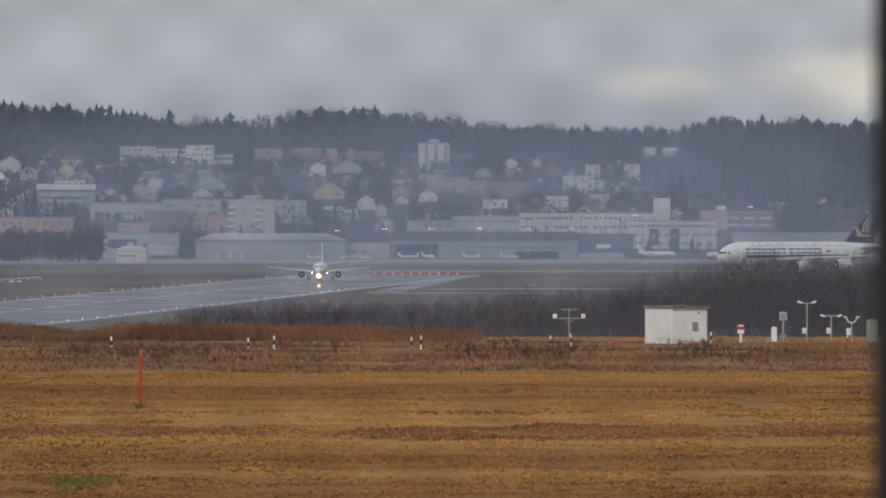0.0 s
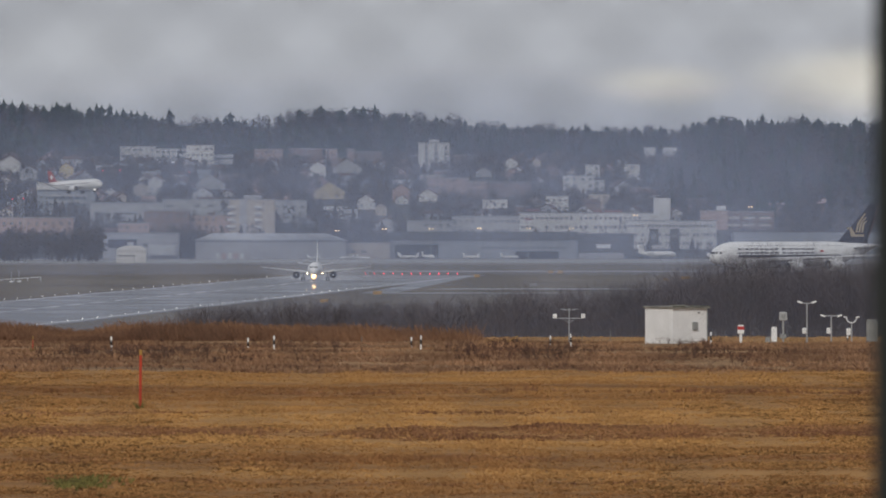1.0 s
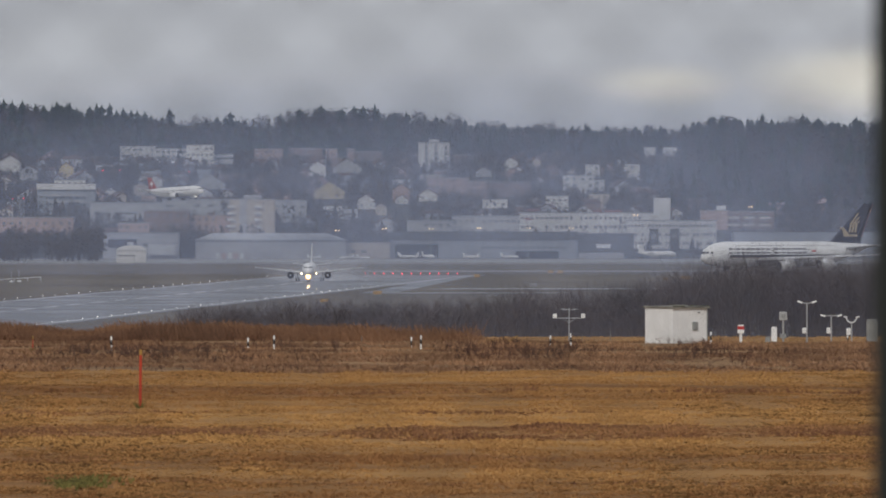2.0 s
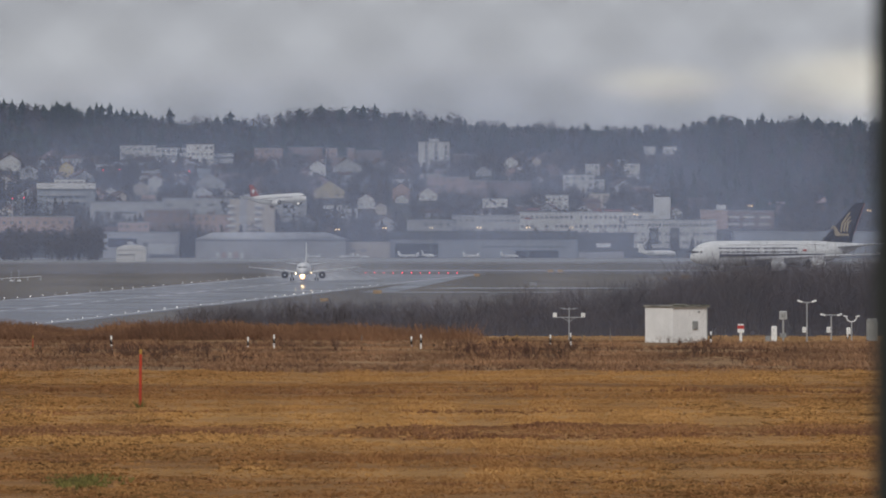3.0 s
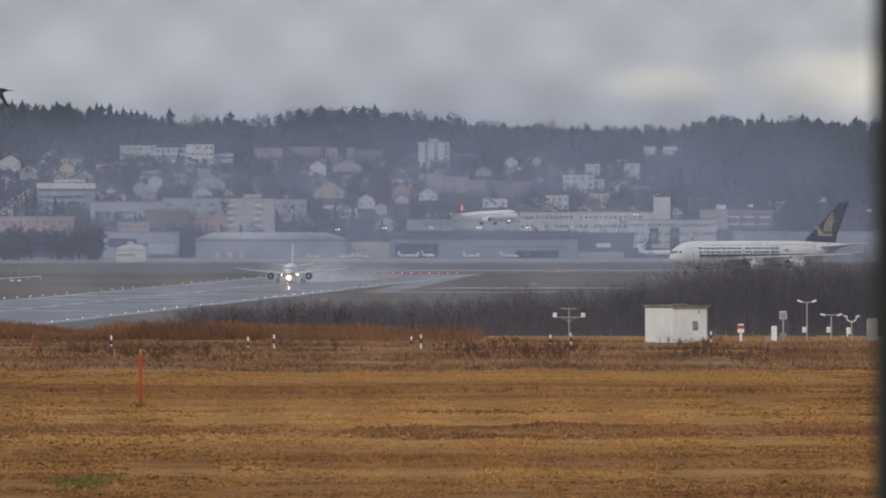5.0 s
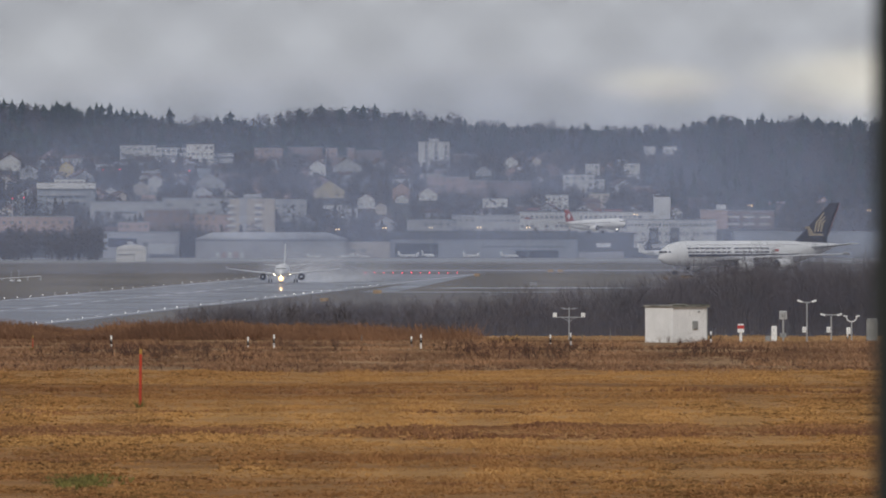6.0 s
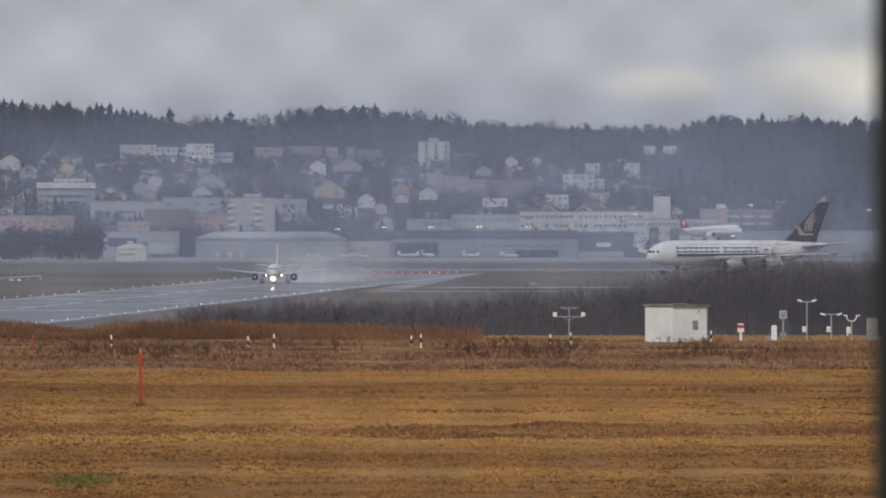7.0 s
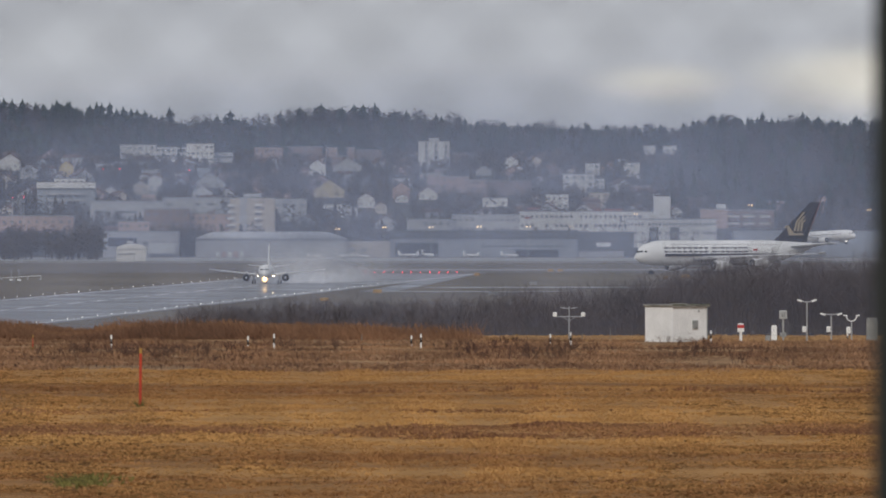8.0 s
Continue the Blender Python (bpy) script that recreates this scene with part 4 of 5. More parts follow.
def block(x, d, z, w, h, deep, paint, label, floors=0, bays=0, turn=0.0, name="apartment_building", top="flat", win=(1.5, 1.4), skirt=3.0, roof=None):
    """A flat-roofed building; its front faces the airfield."""
    e = empty(name, Matrix.Translation((x, d, z)) @ pose(0, 0, 0, 0, 0, turn), label, "building")
    TAKEN.append((x, d, w, deep))
    part("wall", boxes((-w / 2, w / 2, 0, deep, -skirt, h)), WALLS[paint], e)
    if top == "flat":
        part("roof", boxes((-w / 2 - 0.3, w / 2 + 0.3, -0.3, deep + 0.3, h, h + 0.45)), roof or M_FLAT, e)
    elif top == "vault":
        k = 12
        ring = [(-w / 2 * math.cos(math.pi * j / k), h + h * 0.35 * math.sin(math.pi * j / k)) for j in range(k + 1)]
        part("roof", prism(ring, -0.5, deep), roof or WALLS["white"], e, "pale arched roof")
    elif top == "gable":
        cover = part("roof", prism([(-w / 2 - 0.6, h - 0.3), (0, h + w * 0.32), (w / 2 + 0.6, h - 0.3), (w / 2 + 0.6, h - 0.65), (0, h + w * 0.32 - 0.4), (-w / 2 - 0.6, h - 0.65)], -0.6, deep + 0.6), roof or M_TILE, e)
        part("gable", prism([(-w / 2, h), (w / 2, h), (0, h + w * 0.3)], 0.0, deep), WALLS[paint], e)
        part("chimney", boxes((w * 0.15, w * 0.15 + 0.7, deep * 0.4, deep * 0.4 + 0.7, h, h + w * 0.4)), WALLS["brick"], cover)
    elif top == "hip":
        part("roof", prism([(-w / 2 - 0.6, h), (w / 2 + 0.6, h), (w / 2 - w * 0.14, h + w * 0.22), (-w / 2 + w * 0.14, h + w * 0.22)], -0.6, deep + 0.6), roof or M_TILE, e)
    if floors and bays:
        pick = random.Random(int(abs(x) * 7 + d * 3 + w * 11))
        for j in range(floors):
            for i in range(bays):
                if pick.random() < 0.16:
                    continue
                me = pane_mesh(win[0] * pick.choice((0.6, 0.85, 0.85, 1.0)), win[1] * pick.choice((0.7, 0.9, 0.9)))
                shared("window", me, e, pose(-w / 2 + (i + 0.5) * w / bays, 0.0, h - (j + 0.55) * h / floors))
    return e


def balconies(b, x0, x1, z0, z1, floors, paint):
    """Balconies with solid parapets, one above another, before a front."""
    for j in range(floors):
        z = z0 + (z1 - z0) * j / floors
        balcony = part("balcony", boxes((x0, x1, -1.5, -0.02, z, z + 0.18)), WALLS["grey"], b)
        part("parapet", boxes((x0, x1, -1.5, -1.4, z + 0.18, z + 1.1)), WALLS[paint], balcony, "solid balcony parapet")


def place(u0, u1, v0, v1, d):
    """Middle, foot and size of a front that spans these bearings at d."""
    x0, x1 = across(u0, d), across(u1, d)
    FRONTS.append((x0, x1, d, v0, v1))
    z1, z0 = 24 - (v0 - 360) / LENS * d, 24 - (v1 - 360) / LENS * d
    return (x0 + x1) / 2, d, z0, x1 - x0, z1 - z0


def foot(v):
    """How far away the slope shows at this bearing down."""
    d = 4015.0
    while d < 4800 and 24 - (v - 360) / LENS * d > rise(0, d):
        d += 5
    return d


def town():
    # airport buildings beyond the apron
    b = block(*place(346, 612, 424, 457, 3965), 40, "grey", "long pale grey hangar with a shallow roof", name="hangar", top="none")
    w = across(612, 3965) - across(346, 3965)
    part("roof", prism([(-w / 2 - 1, 8.1), (w / 2 + 1, 8.1), (w / 2 - 9, 11.2), (-w / 2 + 7, 11.2)], -1, 41), M_SHEET, b, "pale sheet-metal roof")
    for i in range(5):
        part("door", boxes((-w / 2 + 9 + i * 2.6, -w / 2 + 10.8 + i * 2.6, -0.15, 0, 0, 2.6)), WALLS["pink" if i % 2 else "white"], b)
    b = block(*place(598, 690, 428, 457, 3975), 30, "cream", "low cream workshop building with a dark flat roof", 1, 5, name="workshop", win=(2.4, 1.6), roof=WALLS["dark"])
    b = block(*place(690, 1022, 424, 457, 3980), 40, "steel", "long grey-blue hangar with glazed door", name="hangar", roof=WALLS["dark"])
    part("fascia", boxes((-41.5, 41.5, -0.6, 0.4, 8.3, 12.0)), WALLS["dark"], b, "dark roof fascia")
    part("glazed_door", boxes((-39, -20, -0.12, 0, 0.6, 6.4)), M_GLASS, b)
    # the opening's inner shade is a thin black panel on the wall
    part("opening_shade_panel", boxes((14, 33, -0.14, 0, 0, 3.4)), M_BLACK, b, "black panel imitating the shade in a hangar opening")
    me = pane_mesh(2.2, 1.0)
    for i in range(14):
        shared("window", me, b, pose(0 + i * 2.7, 0, 4.9 + 2 * (i % 2 == 9)))
    b = block(*place(1022, 1122, 414, 458, 3985), 40, "dark", "dark hangar with a white sign panel", name="hangar", roof=WALLS["dark"])
    part("sign", boxes((-4.2, 2.2, -0.12, 0, 5.0, 6.8)), M_PAINT, b, "white sign panel")
    part("lean_to", boxes((-12, 8, -6, -0.02, 0, 3.0)), WALLS["grey"], b)
    b = block(*place(1110, 1268, 390, 452, 4040), 18, "white", "white office block with rows of windows", 4, 26, name="office_building", win=(1.1, 1.6))
    for x in (-8.0, 1.3):
        s = part("poster", boxes((x - 2, x + 2, -0.3, -0.08, 5.0, 12.3)), WALLS["dark"], b, "dark hanging poster")
        part("roundel", loft([[(x + r * math.cos(a), y, 8.8 + 1.25 * r * math.sin(a)) for a in (6.283 * j / 20 for j in range(20))] for r, y in ((1.2, -0.34), (1.2, -0.3))]), M_FLAT, s, "pale oval emblem")
    part("lift_tower", boxes((-8, -0.5, 6, 12, 15, 26)), WALLS["white"], b)
    block(*place(920, 1180, 376, 440, 4075), 16, "white", "long white office block with window bands", 4, 30, name="office_building", win=(1.5, 1.5))
    for x0, x1, z in ((-30, -24, 18.2), (0, 4, 17.6), (5, 13, 17.6), (-31, -28, 14.0)):
        part("roof_sign", boxes((x0, x1, -0.4, -0.1, z - 0.8, z)), M_DULL, bpy.data.objects["office_building.001"], "red bar of a roof sign")
    b = block(*place(1240, 1288, 372, 440, 4110), 16, "pink", "pink rendered apartment block with a white roof cabin", 5, 0, name="apartment_building")
    part("roof_cabin", boxes((1.2, 5.4, 3, 8, 17.9, 19.9)), WALLS["white"], b, "white roof cabin")
    b = block(*place(1286, 1370, 374, 440, 4112), 16, "brick", "brown apartment block with balconies", 5, 9, win=(2.2, 1.3))
    for x in (-10.4, -3.2, 4.0):
        balconies(b, x, x + 5.2, 0.6, 17.0, 5, "cream")
    block(*place(1300, 1600, 412, 458, 3990), 40, "steel", "long grey hangar with a pale roof edge", name="hangar")
    block(*place(800, 925, 382, 430, 4090), 16, "grey", "grey flat-roofed commercial building", 3, 12, name="commercial_building")
    block(*place(720, 800, 390, 430, 4080), 16, "grey", "grey flat-roofed commercial building", 3, 6, name="commercial_building")
    b = block(*place(407, 486, 352, 440, 4060), 15, "cream", "grey-cream tower block with stacked balconies", 7, 2, win=(1.2, 1.4))
    for x in (-11.2, 1.0):
        balconies(b, x, x + 3.4, 0.8, 21.5, 7, "white")
    part("stair_tower", boxes((-5.6, -2.4, -0.8, -0.02, 0, 22.6)), WALLS["grey"], b)
    part("roof_cabin", boxes((-4, 4, 3, 9, 22.8, 24.4)), WALLS["grey"], b)
    block(*place(206, 258, 442, 468, 3700), 14, "white", "white arched shed at the airfield edge", name="shed", top="vault")
    block(*place(210, 238, 452, 468, 3685), 6, "white", "small white cabin before the arched shed", name="cabin")
    b = block(*place(182, 316, 412, 448, 3960), 20, "grey", "grey flat-roofed airport building", 1, 8, name="commercial_building", win=(2.5, 1.6))
    part("billboard", boxes((-14.2, -1.8, -0.3, -0.02, 2.6, 6.4)), M_NAVY, b, "dark blue billboard")
    part("billboard_mark", boxes((-6.0, -3.2, -0.34, -0.3, 4.0, 5.0)), WALLS["white"], b, "pale mark on the billboard")
    part("annex", boxes((3.5, 15.5, -3, -0.02, -0.5, 4.2)), WALLS["pale"], b)
    block(*place(209, 264, 394, 420, 4010), 12, "pink", "pink flat-roofed building with small windows", 2, 5)
    b = block(*place(66, 168, 325, 385, 4180), 14, "steel", "grey terraced apartment block with a pale parapet", 4, 8, win=(2.2, 1.1))
    part("parapet", boxes((-13.6, 13.6, -1.2, -0.05, 13.2, 15.8)), WALLS["white"], b, "pale roof parapet")
    balconies(b, -9.0, 9.5, 1.0, 13.0, 4, "grey")
    block(*place(96, 150, 318, 328, 4190), 12, "white", "pale setback top floor with large windows", 1, 5)
    block(*place(160, 290, 358, 392, 4130), 14, "grey", "long low grey commercial building", 1, 3, name="commercial_building", win=(9.0, 1.2))
    block(*place(288, 410, 352, 392, 4150), 14, "grey", "pale flat-roofed commercial building", 2, 5, name="commercial_building", win=(4.0, 1.1))
    block(*place(484, 542, 354, 392, 4140), 14, "grey", "grey flat-roofed apartment building", 2, 4, name="commercial_building", win=(2.0, 1.1))
    block(*place(0, 130, 384, 420, 4090), 14, "pink", "muted pink flat-roofed building with small windows", 2, 9)
    block(*place(255, 335, 372, 420, 4070), 14, "brick", "dark red rendered apartment block", 3, 6)
    block(*place(335, 408, 380, 420, 4080), 14, "pink", "pale pink rendered apartment block", 3, 6)
    # the slope
    b = block(*place(740, 796, 252, 320, 4430), 14, "grey", "tall grey-white tower block with vertical balcony strips", name="tower_block")
    for x in (-6.2, -1.5, 3.4):
        part("balcony_strip", boxes((x - 1.3, x + 1.5, -0.9, -0.02, 0.5, 18.4), bevel=0.05), WALLS["pale"], b, "pale upright facade panel")
        for j in range(6):
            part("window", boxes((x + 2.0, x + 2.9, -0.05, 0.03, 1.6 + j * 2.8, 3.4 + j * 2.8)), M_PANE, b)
    part("lift_house", boxes((-2.5, 2.5, 4, 9, 18.8, 20.6)), WALLS["grey"], b)
    for u0, u1, v0, v1, k in ((212, 275, 258, 290, 3), (275, 330, 262, 292, 3), (330, 378, 256, 300, 4), (376, 412, 272, 298, 2)):
        block(*place(u0, u1, v0, v1, foot(v1)), 14, "white", "white stepped apartment block on the slope", k, 6, win=(1.6, 1.2))
    for u0, u1, v0, v1, paint in ((450, 500, 263, 292, "pink"), (500, 570, 262, 286, "brick"), (576, 628, 263, 282, "pink"), (630, 680, 268, 284, "brick"), (756, 830, 314, 344, "pink"), (826, 862, 320, 350, "pink"), (862, 940, 322, 348, "brick")):
        block(*place(u0, u1, v0, v1, foot(v1)), 12, paint, "muted rendered apartment block on the slope", 3, 6, win=(1.4, 1.2))
    for u0, u1, v0, v1, k, n in ((996, 1052, 310, 342, 3, 4), (1036, 1062, 291, 312, 2, 2), (1104, 1133, 290, 318, 3, 1), (1140, 1160, 260, 276, 1, 2), (1174, 1198, 260, 274, 1, 2), (854, 898, 352, 368, 1, 3), (966, 1006, 346, 372, 2, 4), (1052, 1070, 318, 336, 2, 2)):
        block(*place(u0, u1, v0, v1, foot(v1)), 11, "white", "white cubic apartment house on the slope", k, n, win=(1.6, 1.3))
    # gabled houses
    for u0, u1, v0, v1, paint in ((0, 36, 284, 304, "white"), (36, 66, 300, 318, "grey"), (104, 130, 294, 316, "yellow"), (186, 206, 336, 350, "white"), (236, 262, 328, 346, "cream"), (262, 286, 316, 348, "white"), (340, 376, 340, 354, "white"), (346, 398, 322, 334, "grey"), (556, 610, 336, 352, "yellow")):
        block(*place(u0, u1, v0, v1, foot(v1)), 9, paint, "gabled house with a tiled roof on the slope", 1, 2, name="house", top="gable", win=(1.0, 1.2))
    for u0, u1, v0, v1, paint in ((548, 576, 292, 314, "white"), (590, 640, 294, 306, "grey"), (632, 664, 352, 370, "white"), (664, 684, 364, 380, "cream"), (694, 726, 334, 356, "pink"), (740, 774, 342, 356, "white"), (700, 722, 350, 360, "white"), (892, 916, 284, 306, "white"), (842, 870, 302, 312, "grey")):
        block(*place(u0, u1, v0, v1, foot(v1)), 9, paint, "gabled house with a tiled roof on the slope", 1, 2, name="house", top="gable", win=(1.0, 1.2))


town()


def hides(x, d, w, top, share):
    """Whether a thing of this width and top would stand before a front of the town."""
    v = 360 - (top - 24) / d * LENS
    for x0, x1, b, v0, v1 in FRONTS:
        k = d / b
        if d < b and x + w / 2 > x0 * k and x - w / 2 < x1 * k and v < v0 + share * (v1 - v0):
            return True
    return False


def garden_trees():
    rng = random.Random(31)
    v, f = [], []
    for _ in range(5200):
        d = rng.uniform(4010, 4600)
        x = across(rng.uniform(-60, 1630), d)
        h = rng.uniform(5, 12)
        if not hides(x, d, 3, rise(x, d) + h, 0.34):
            (conifer if rng.random() < 0.25 else broadleaf)(rng, v, f, x, d, rise(x, d) - 0.5, h, h * rng.uniform(0.2, 0.34))
    joined("garden_trees", v, f, M_WOOD, "bare garden trees between the houses", "trees")


garden_trees()
ridge()


def more_houses():
    rng = random.Random(77)
    made = 0
    for _ in range(2200):
        d = 4060 + 510 * rng.random() ** 0.85
        u = rng.uniform(-30, 1180 if d > 4200 else 1500)
        if 1130 < u and rng.random() < 0.6:
            continue
        x, w, deep = across(u, d), rng.uniform(6, 10.5), rng.uniform(7, 10)
        if any(abs(x - a) < (w + c) / 2 + 2 and d < b + e + 3 and d + deep > b - 22 for a, b, c, e in TAKEN):
            continue
        paint = rng.choice(("white", "grey", "grey", "cream", "pink", "brick", "steel"))
        top = rng.choice(("gable", "gable", "hip", "flat"))
        h = rng.uniform(3.5, 6) if top != "flat" else rng.uniform(5, 8)
        kind = {"gable": "gabled house with a dark tiled roof", "hip": "house with a hipped tiled roof", "flat": "flat-roofed apartment house"}[top]
        if hides(x, d, w, rise(x, d) + h + 2, 0.55):
            continue
        block(x, d, rise(x, d) + 0.5, w, h, deep, paint, paint + " " + kind + " among bare trees", 2, 3, rng.uniform(-25, 25), "house", top, (1.1, 1.2))
        made += 1
        if made > 130:
            break


more_houses()


# ---- apron and airfield furniture ----
def lamp_mast(u, v, d, label="tall apron mast with warm floodlights"):
    p = spot(u, v, d)
    z0 = rise(p.x, d)
    e = empty("floodlight_mast", Matrix.Translation((p.x, d, z0)), label, "street lamp", "floodlight masts")
    h = p.z - z0
    part("pole", tubes(((0, 0, 0), (0, 0, h), 0.12, 0.08)), M_CAB, e)
    part("crossarm", boxes((-0.9, 0.9, -0.1, 0.1, h - 0.1, h + 0.08)), M_CAB, e)
    for x in (-0.65, 0.65):
        part("floodlight", ball(0.22, (x, -0.25, h + 0.1)), M_LAMP, e, "glowing warm lamp")


for u, v, d in ((597, 407, 3940), (680, 404, 3940), (763, 404, 3940), (848, 403, 3940), (935, 403, 3940), (1011, 403, 3945), (1125, 380, 3950), (1328, 365, 3950), (1538, 373, 3950)):
    lamp_mast(u, v, d)


def red_lamp(u, v, d):
    p = spot(u, v, d)
    z0 = rise(p.x, d)
    e = empty("red_signal", Matrix.Translation((p.x, d, z0)), "red signal lamp on a slim pole in the town", "signal lamp", "red signal lamps")
    part("pole", tubes(((0, 0, -1), (0, 0, max(1.0, p.z - z0)), 0.1)), M_STEEL, e)
    part("lens", ball(0.22, (0, -0.1, max(1.0, p.z - z0))), M_LRED, e, "glowing red lens")


for u, v, d in ((42, 350, 4055), (22, 351, 4056), (182, 301, 4290), (212, 300, 4290), (335, 303, 4300)):
    red_lamp(u, v, d)


def taxi_sign(u, v, w, h, m, label):
    d = LENS * 24 / (v - 360)
    e = empty("taxiway_sign", Matrix.Translation((across(u, d), d, 0)), label, "sign", "signs on the airfield")
    part("panel", boxes((-w / 2, w / 2, -0.15, 0.15, 0.35, 0.35 + h), bevel=0.04), m, e)
    for x in (-w * 0.35, w * 0.35):
        part("leg", tubes(((x, 0, 0), (x, 0, 0.4), 0.06)), M_STEEL, e)


for u, v, w, h in ((574, 536, 2.0, 0.75), (668, 522, 2.3, 0.9), (844, 491, 1.8, 0.9), (974, 484, 1.8, 0.9), (991, 484, 1.8, 0.9), (1213, 495, 2.6, 1.0), (1178, 497, 1.5, 0.8)):
    taxi_sign(u, v, w, h, M_YELLOW, "yellow taxiway sign on short legs")
for u, v, w, h in ((872, 525, 2.4, 0.8), (944, 507, 2.2, 0.8)):
    taxi_sign(u, v, w, h, M_PALE, "pale grey airfield equipment box on short legs")


def parked_plane(u, d, turn, k, paint, label):
    e = empty("parked_plane", Matrix.Translation((across(u, d), d, 0.05)) @ pose(0, 0, 0, 0, 0, turn), label, "airplane", "parked light aircraft")
    part("fuselage", loft(body_rings(13 * k, 1.5 * k, 1.6 * k, 1.5 * k, 2.2 * k, 6 * k, 12)), paint, e)
    for s in (-1, 1):
        part("wing", loft([foil(-4 * k, s * 0.5 * k, 1.2 * k, 2.2 * k, 0.25 * k), foil(-5.4 * k, s * 6 * k, 1.6 * k, 0.9 * k, 0.1 * k)]), paint, e)
        part("engine", loft(turned(((0, 0.3 * k), (-0.3 * k, 0.4 * k), (-2 * k, 0.3 * k)), s * 1.15 * k, -8.2 * k, 1.9 * k, 10)), M_GREY, e)
        part("tailplane", loft([foil(-11.2 * k, s * 0.1, 3.9 * k, 1.3 * k, 0.1), foil(-12 * k, s * 2.2 * k, 3.9 * k, 0.7 * k, 0.06)]), paint, e)
        part("landing_gear", tubes(((-6 * k, s * 1.2 * k, 0), (-6 * k, s * 1.2 * k, 1.2 * k), 0.1)), M_BLACK, e)
    part("landing_gear", tubes(((-1.6 * k, 0, 0), (-1.6 * k, 0, 1.1 * k), 0.1)), M_BLACK, e)
    part("fin", loft([fin_foil(-10 * k, 1.8 * k, 2.4 * k, 0.2), fin_foil(-11.3 * k, 4.1 * k, 1.5 * k, 0.12)]), paint, e)


for u, d, turn, k in ((1196, 3900, 35, 1.6), (1250, 3905, 200, 1.5), (740, 3930, 20, 0.75), (768, 3925, -60, 0.85), (708, 3930, 160, 0.7), (600, 3930, 200, 0.55), (568, 3930, 20, 0.5), (545, 3935, 150, 0.5), (850, 3935, 30, 0.7), (655, 3930, -20, 0.5), (818, 3932, 170, 0.6), (632, 3934, 60, 0.5), (918, 3930, 25, 0.7)):
    parked_plane(u, d, turn, k, M_WHITE if k > 0.7 else M_GREY, "small white parked aircraft on the apron")

# dark trees before the town, at the airfield's far edge
rng = random.Random(5)
v, f = [], []
for _ in range(75):
    u = rng.choice((rng.uniform(-20, 175), rng.uniform(-20, 60), rng.uniform(100, 175)))
    d = rng.uniform(3780, 3900)
    h = rng.uniform(5, 10) + 8 * max(0.0, noise.noise(Vector((u * 0.03, 0.5, 2.0)))) + rng.random() ** 3 * 5
    broadleaf(rng, v, f, across(u, d), d, 0, h, h * rng.uniform(0.22, 0.34), 140)
for u0, u1, count in ((265, 345, 16), (486, 560, 14), (604, 722, 20), (316, 350, 6), (-20, 66, 16), (120, 185, 12)):
    for _ in range(count):
        u, d, h = rng.uniform(u0, u1), rng.uniform(3990, 4008), rng.uniform(8, 15)
        broadleaf(rng, v, f, across(u, d), d, 0, h, h * rng.uniform(0.2, 0.3), 160)
joined("field_trees", v, f, M_WOOD, "dark bare trees at the airfield's edge", "trees")


def aerial(u, d, h):
    e = empty("approach_aerial", Matrix.Translation((across(u, d), d, 0)), "white aerial mast beside the runway", "aerial", "aerial masts")
    part("mast", tubes(((0, 0, 0), (0, 0, h), 0.1)), M_STEEL, e)
    part("foot", boxes((-0.6, 0.6, -0.4, 0.4, 0, 0.5), bevel=0.05), M_HUT, e)


aerial(20, 2780, 3.2)
aerial(34, 2780, 3.4)
e = empty("airfield_fence", Matrix.Translation((across(25, 2800), 2800, 0)), "low pale rail beside the aerial masts", "fence")
part("rail", tubes(((-8, 0, 0.4), (8, 6, 1.4), 0.09)), M_HUT, e)
for i in range(5):
    part("post", tubes(((-8 + 4 * i, 1.5 * i, 0), (-8 + 4 * i, 1.5 * i, 0.45 + 0.25 * i), 0.07)), M_HUT, e)

# the chain-link fence of the viewing bank, close to the eye
def fence():
    pitch, d = 0.0707, 5.2
    z0 = rise(0, d)
    right = across(1546, d)
    e = empty("chain_link_fence", Matrix.Translation((right, d, z0)), "dark green chain-link fence with steel posts on the viewing bank", "fence")
    for x in (-3.2, 1.3):
        p = part("post", tubes(((x, 0.02, -0.3), (x, 0.02, 2.5), 0.032), seg=24), M_FENCE, e, "dark steel fence post")
        part("cap", ball(0.036, (x, 0.02, 2.5)), M_FENCE, p)
    part("rail", tubes(((-3.2, 0.03, 2.42), (1.3, 0.03, 2.42), 0.02), seg=12), M_FENCE, e)
    n = 66
    points = [Vector(((k % 2) * pitch / 2, 0.002 * (1 if k % 2 else -1), 0.03 + k * pitch / 2)) for k in range(n)]
    bm = loft([[p + Vector((0.0012 * math.cos(a), 0.001 * math.sin(a), 0)) for a in (math.pi / 3 * j for j in range(6))] for p in points])
    me = bpy.data.meshes.new("wire")
    bm.to_mesh(me)
    bm.free()
    me.materials.append(M_FENCE)
    lean = across(220, d) - right
    first = lean - int((lean + 3.1) / pitch) * pitch
    for k in range(125):
        x = first + k * pitch / 2
        if x + pitch / 2 < 1.3:
            shared("wire", me, e, pose(x, 0, FENCE_LIFT if k % 2 else FENCE_LIFT - pitch / 2))


FENCE_LIFT = 0.0305
fence()


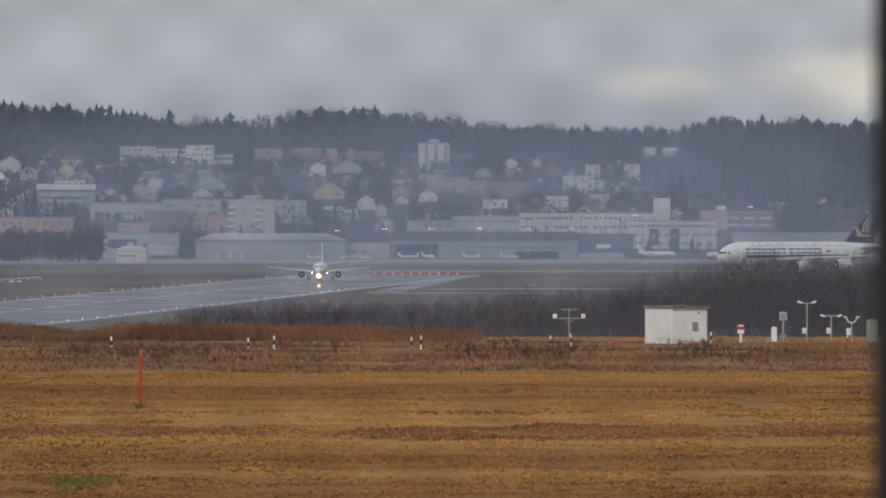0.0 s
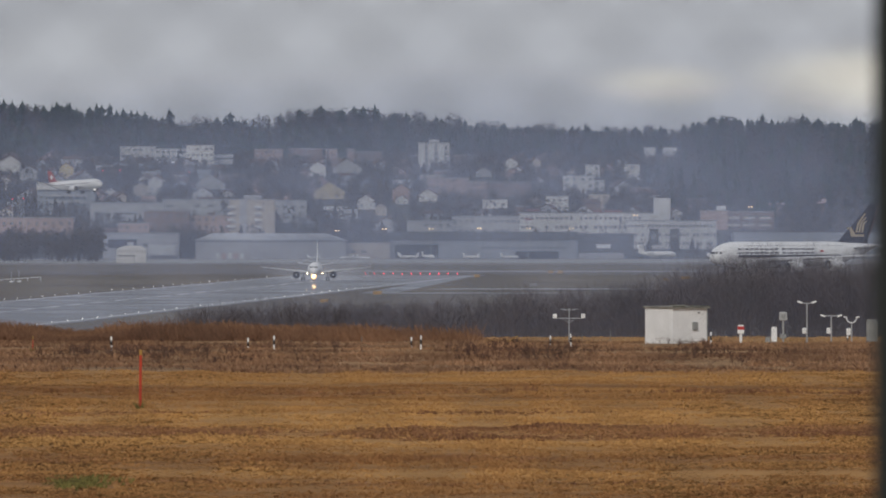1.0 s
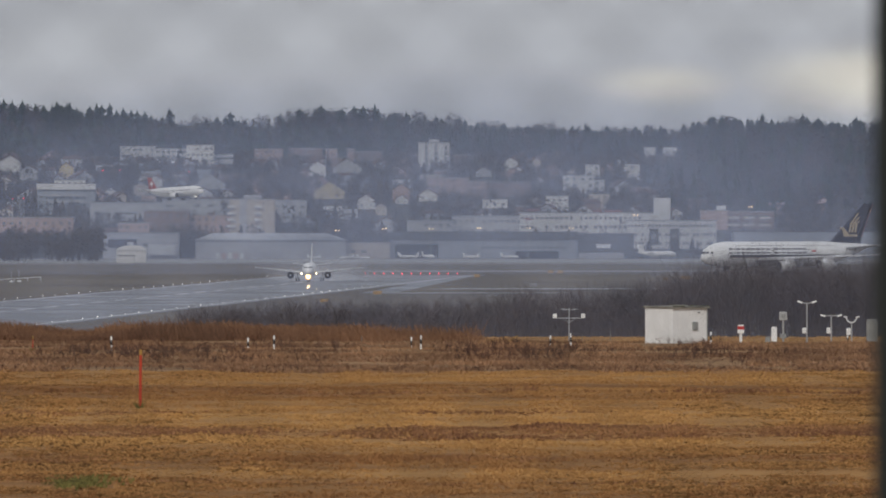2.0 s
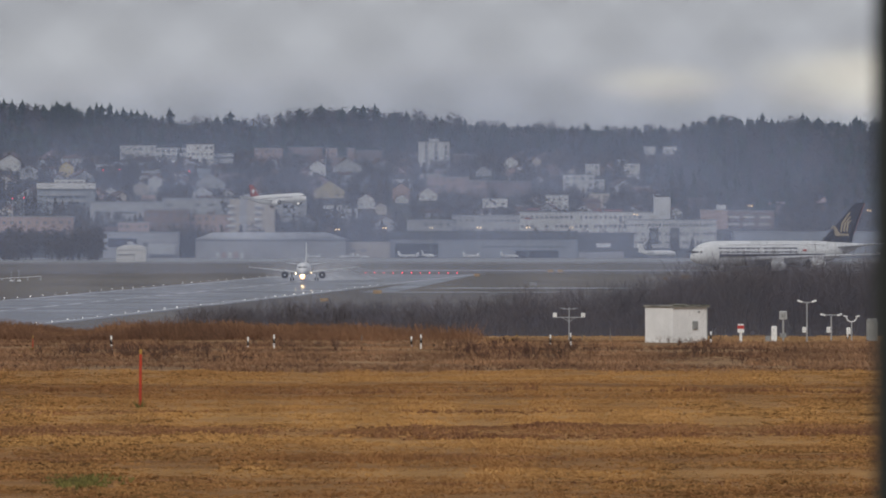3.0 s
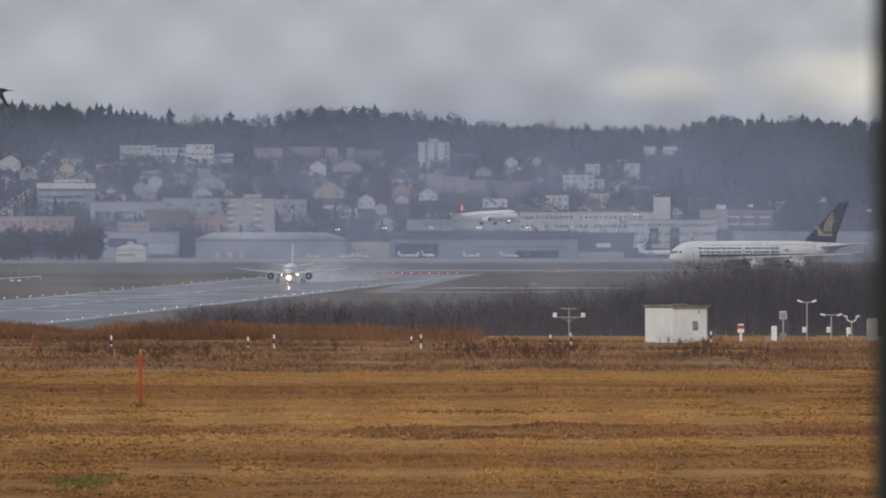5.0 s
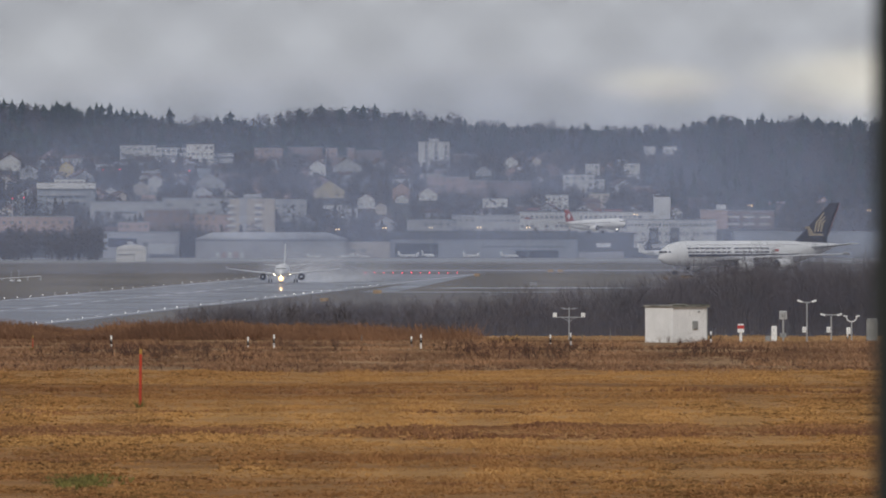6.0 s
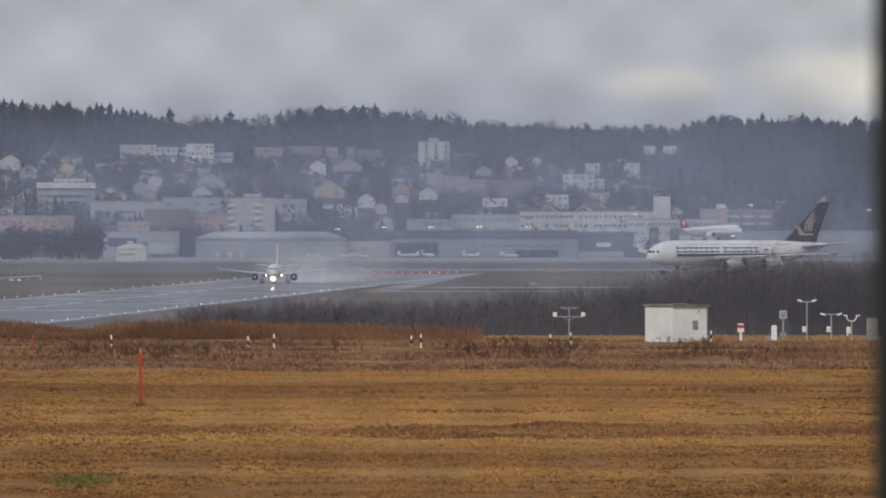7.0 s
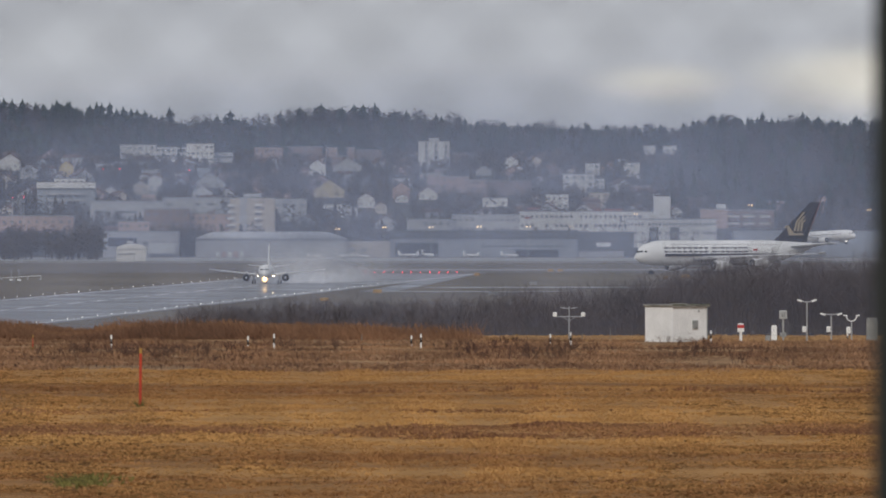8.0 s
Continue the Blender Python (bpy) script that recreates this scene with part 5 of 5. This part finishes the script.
def dark_pole(u, d):
    e = empty("steel_pole", Matrix.Translation((across(u, d) + 0.07, d, rise(0, d))), "dark painted steel pole standing on the viewing bank", "pole")
    part("shaft", tubes(((0, 0, -0.3), (0, 0, 4.2), 0.07), seg=24), M_FENCE, e)
    part("cap", ball(0.074, (0, 0, 4.2)), M_FENCE, e)
    part("foot_plate", boxes((-0.16, 0.16, -0.16, 0.16, 0, 0.03), bevel=0.005), M_FENCE, e)


dark_pole(1546, 12.0)


# ---- haze of the rainy day, imitated by blue-tinted sheets over airfield and town ----
def haze_sheet(d, top, dense, sides, label):
    bm = bmesh.new()
    n = 24
    rows = []
    for j in range(2):
        rows.append([bm.verts.new((-420 + 840 * i / n, d + 12 * math.sin(i * 0.7), -2 + (top + 2) * j)) for i in range(n + 1)])
    for i in range(n):
        bm.faces.new((rows[0][i], rows[0][i + 1], rows[1][i + 1], rows[1][i]))
    ob = part("rain_haze_sheet", bm, veil("mist", dense, (0.5, 0.585, 0.83), 0.012, top, top * 0.75, sides), None)
    tagged(ob, label, "mist", "", "stuff")


# each sheet stands in for haze; the farther four thin towards both sides
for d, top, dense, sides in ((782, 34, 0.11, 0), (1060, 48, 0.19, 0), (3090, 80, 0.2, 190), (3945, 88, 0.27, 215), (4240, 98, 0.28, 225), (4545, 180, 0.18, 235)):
    haze_sheet(d, top, dense, sides, "thin blue-tinted sheet imitating rain haze over the airfield")


# ---- birds ----
def bird(label):
    e = empty("bird", Matrix(), label, "bird", "birds in flight")
    part("body", loft(turned(((0.26, 0.01), (0.18, 0.045), (0.05, 0.075), (-0.12, 0.06), (-0.28, 0.02)), 0, 0, 0, 10)), M_BIRD, e)
    part("tail", prism([(-0.26, -0.012), (-0.44, -0.012), (-0.44, 0.0), (-0.26, 0.012)], -0.06, 0.06), M_BIRD, e)
    wings = []
    for side in (-1, 1):
        w = part("wing", loft([foil(0.14, 0, 0, 0.22, 0.03), foil(0.19, side * 0.28, 0.04, 0.2, 0.025), foil(0.1, side * 0.5, 0.02, 0.14, 0.015), foil(-0.04, side * 0.7, -0.03, 0.05, 0.008)]), M_BIRD, e, "dark spread wing")
        wings.append((side, w))
    return e, wings


birds = [bird("dark bird flying with beating wings")]


# ---- spray thrown up behind the rolling aircraft ----
def spray_material(dense, wide, high):
    """Spray that thins out to its sides and its top."""
    m = veil("spray", dense, (0.9, 0.92, 0.97), 0.1, high, high)
    n, l = m.node_tree.nodes, m.node_tree.links
    mix = [k for k in n if k.type == "MIX_SHADER" and k.inputs[1].links[0].from_node.type == "BSDF_TRANSPARENT"][0]
    src = mix.inputs[0].links[0].from_socket
    xyz = [k for k in n if k.type == "SEPXYZ"][0]
    ab, fall, mu = n.new("ShaderNodeMath"), n.new("ShaderNodeMapRange"), n.new("ShaderNodeMath")
    ab.operation, mu.operation, fall.interpolation_type = "ABSOLUTE", "MULTIPLY", "SMOOTHSTEP"
    fall.inputs["From Min"].default_value, fall.inputs["From Max"].default_value = wide, wide * 0.25
    l.new(xyz.outputs["X"], ab.inputs[0])
    l.new(ab.outputs[0], fall.inputs["Value"])
    l.new(fall.outputs[0], mu.inputs[0])
    l.new(src, mu.inputs[1])
    l.new(mu.outputs[0], mix.inputs[0])
    return m


def spray_sheet(wide, high, dense, seed):
    bm = bmesh.new()
    nx, nz = 24, 8
    rows = []
    for j in range(nz + 1):
        rows.append([bm.verts.new((wide * (2 * i / nx - 1), 9 * noise.noise(Vector((i * 0.2, j * 0.3, seed))) + 7 * ((2 * i / nx - 1) ** 2), high * j / nz)) for i in range(nx + 1)])
    for r0, r1 in zip(rows, rows[1:]):
        for i in range(nx):
            bm.faces.new((r0[i], r0[i + 1], r1[i + 1], r1[i])).smooth = True
    ob = part("spray_cloud", bm, spray_material(dense, wide, high), None)
    return tagged(ob, "thin white spray cloud over the wet runway", "spray", "spray behind the aircraft", "stuff")


spray = [(spray_sheet(17, 13, 0.5, 1.0), 42, 4), (spray_sheet(23, 15, 0.5, 5.0), 75, 8), (spray_sheet(27, 15, 0.4, 9.0), 120, 8)]


# ---- what moves ----
def motions():
    eye_dip = lambda t: 361.8 if t < 1.7 else 360.2 if t < 5.9 else 359.2
    rows = []
    for t, u in ((0, 565), (0.5, 560.6), (1, 556), (1.5, 551), (3, 536), (3.5, 530.3), (4, 524.4), (4.5, 518.2), (6, 498), (6.5, 491.3), (7, 484), (7.5, 476.6), (8, 469)):
        u -= 1.0
        d = 245.8 / (0.0733 + (784 - u) / LENS)
        rows.append((t, pose(-44.7 + 0.0733 * (d - 2744), d, 0.07, 0, 0, 268.8)))
    walk(depart, rows)
    for ob, back, aside in spray:
        path = []
        for t, m in rows:
            k = t / 8
            p = m.translation + RUN * back * (0.6 + 0.4 * k) + SIDE * aside * k
            path.append((t, pose(p.x, p.y, -6.5 + 6.3 * k, 0, 0, -4)))
        walk(ob, path)
    rows = []
    for t, u in ((0, 1270), (0.5, 1263), (1, 1255.5), (1.5, 1248), (3, 1221), (3.5, 1212), (4, 1203), (4.5, 1194), (6, 1165), (6.5, 1154.5), (7, 1144), (7.5, 1133.5), (8, 1123)):
        d = 3040 - 2.6 * t
        rows.append((t, pose(across(u, d), d, 0.05, 0, 0, 217 - 7 * t / 8)))
    walk(jumbo, rows)
    rows = []
    for t, u, v in ((0, -26, 312), (0.5, 60, 318), (1, 147, 325), (1.5, 236, 331), (3, 508, 350), (3.5, 600, 357.5), (4, 694, 366), (4.5, 789, 373), (6, 1073, 394), (6.5, 1178, 401), (7, 1279, 407), (7.5, 1378, 412), (8, 1480, 416)):
        d = 3900 - 36 * t
        p = spot(u + 34, v - eye_dip(t) + 360, d)
        rows.append((t, pose(p.x, p.y, p.z - 3.6, 0, -2.4, -48)))
    walk(landing, rows)
    for k, (b, wings) in enumerate(birds):
        rows = []
        for t, u, v in ((0, 4250, 190), (3.0, 1760, 176), (3.4, 1434, 163), (3.6, 1272, 149), (3.8, 1108, 147), (4.0, 940, 137), (4.2, 764, 125), (4.4, 580, 138), (4.6, 378, 153), (5.0, 0, 160), (8, -2700, 170)):
            p = spot(u, v, 270)
            rows.append((t, Matrix.Translation(p) @ pose(0, 0, 0, 0, 0, 212)))
        walk(b, rows)
        for side, w in wings:
            flap = []
            n = 240
            for i in range(n + 1):
                t = 8 * i / n
                flap.append((t, pose(0, 0, 0.03, side * (-4 + 46 * math.cos(6.283 * 3.33 * (t - 4.25))), 0, 0)))
            walk(w, flap)


motions()
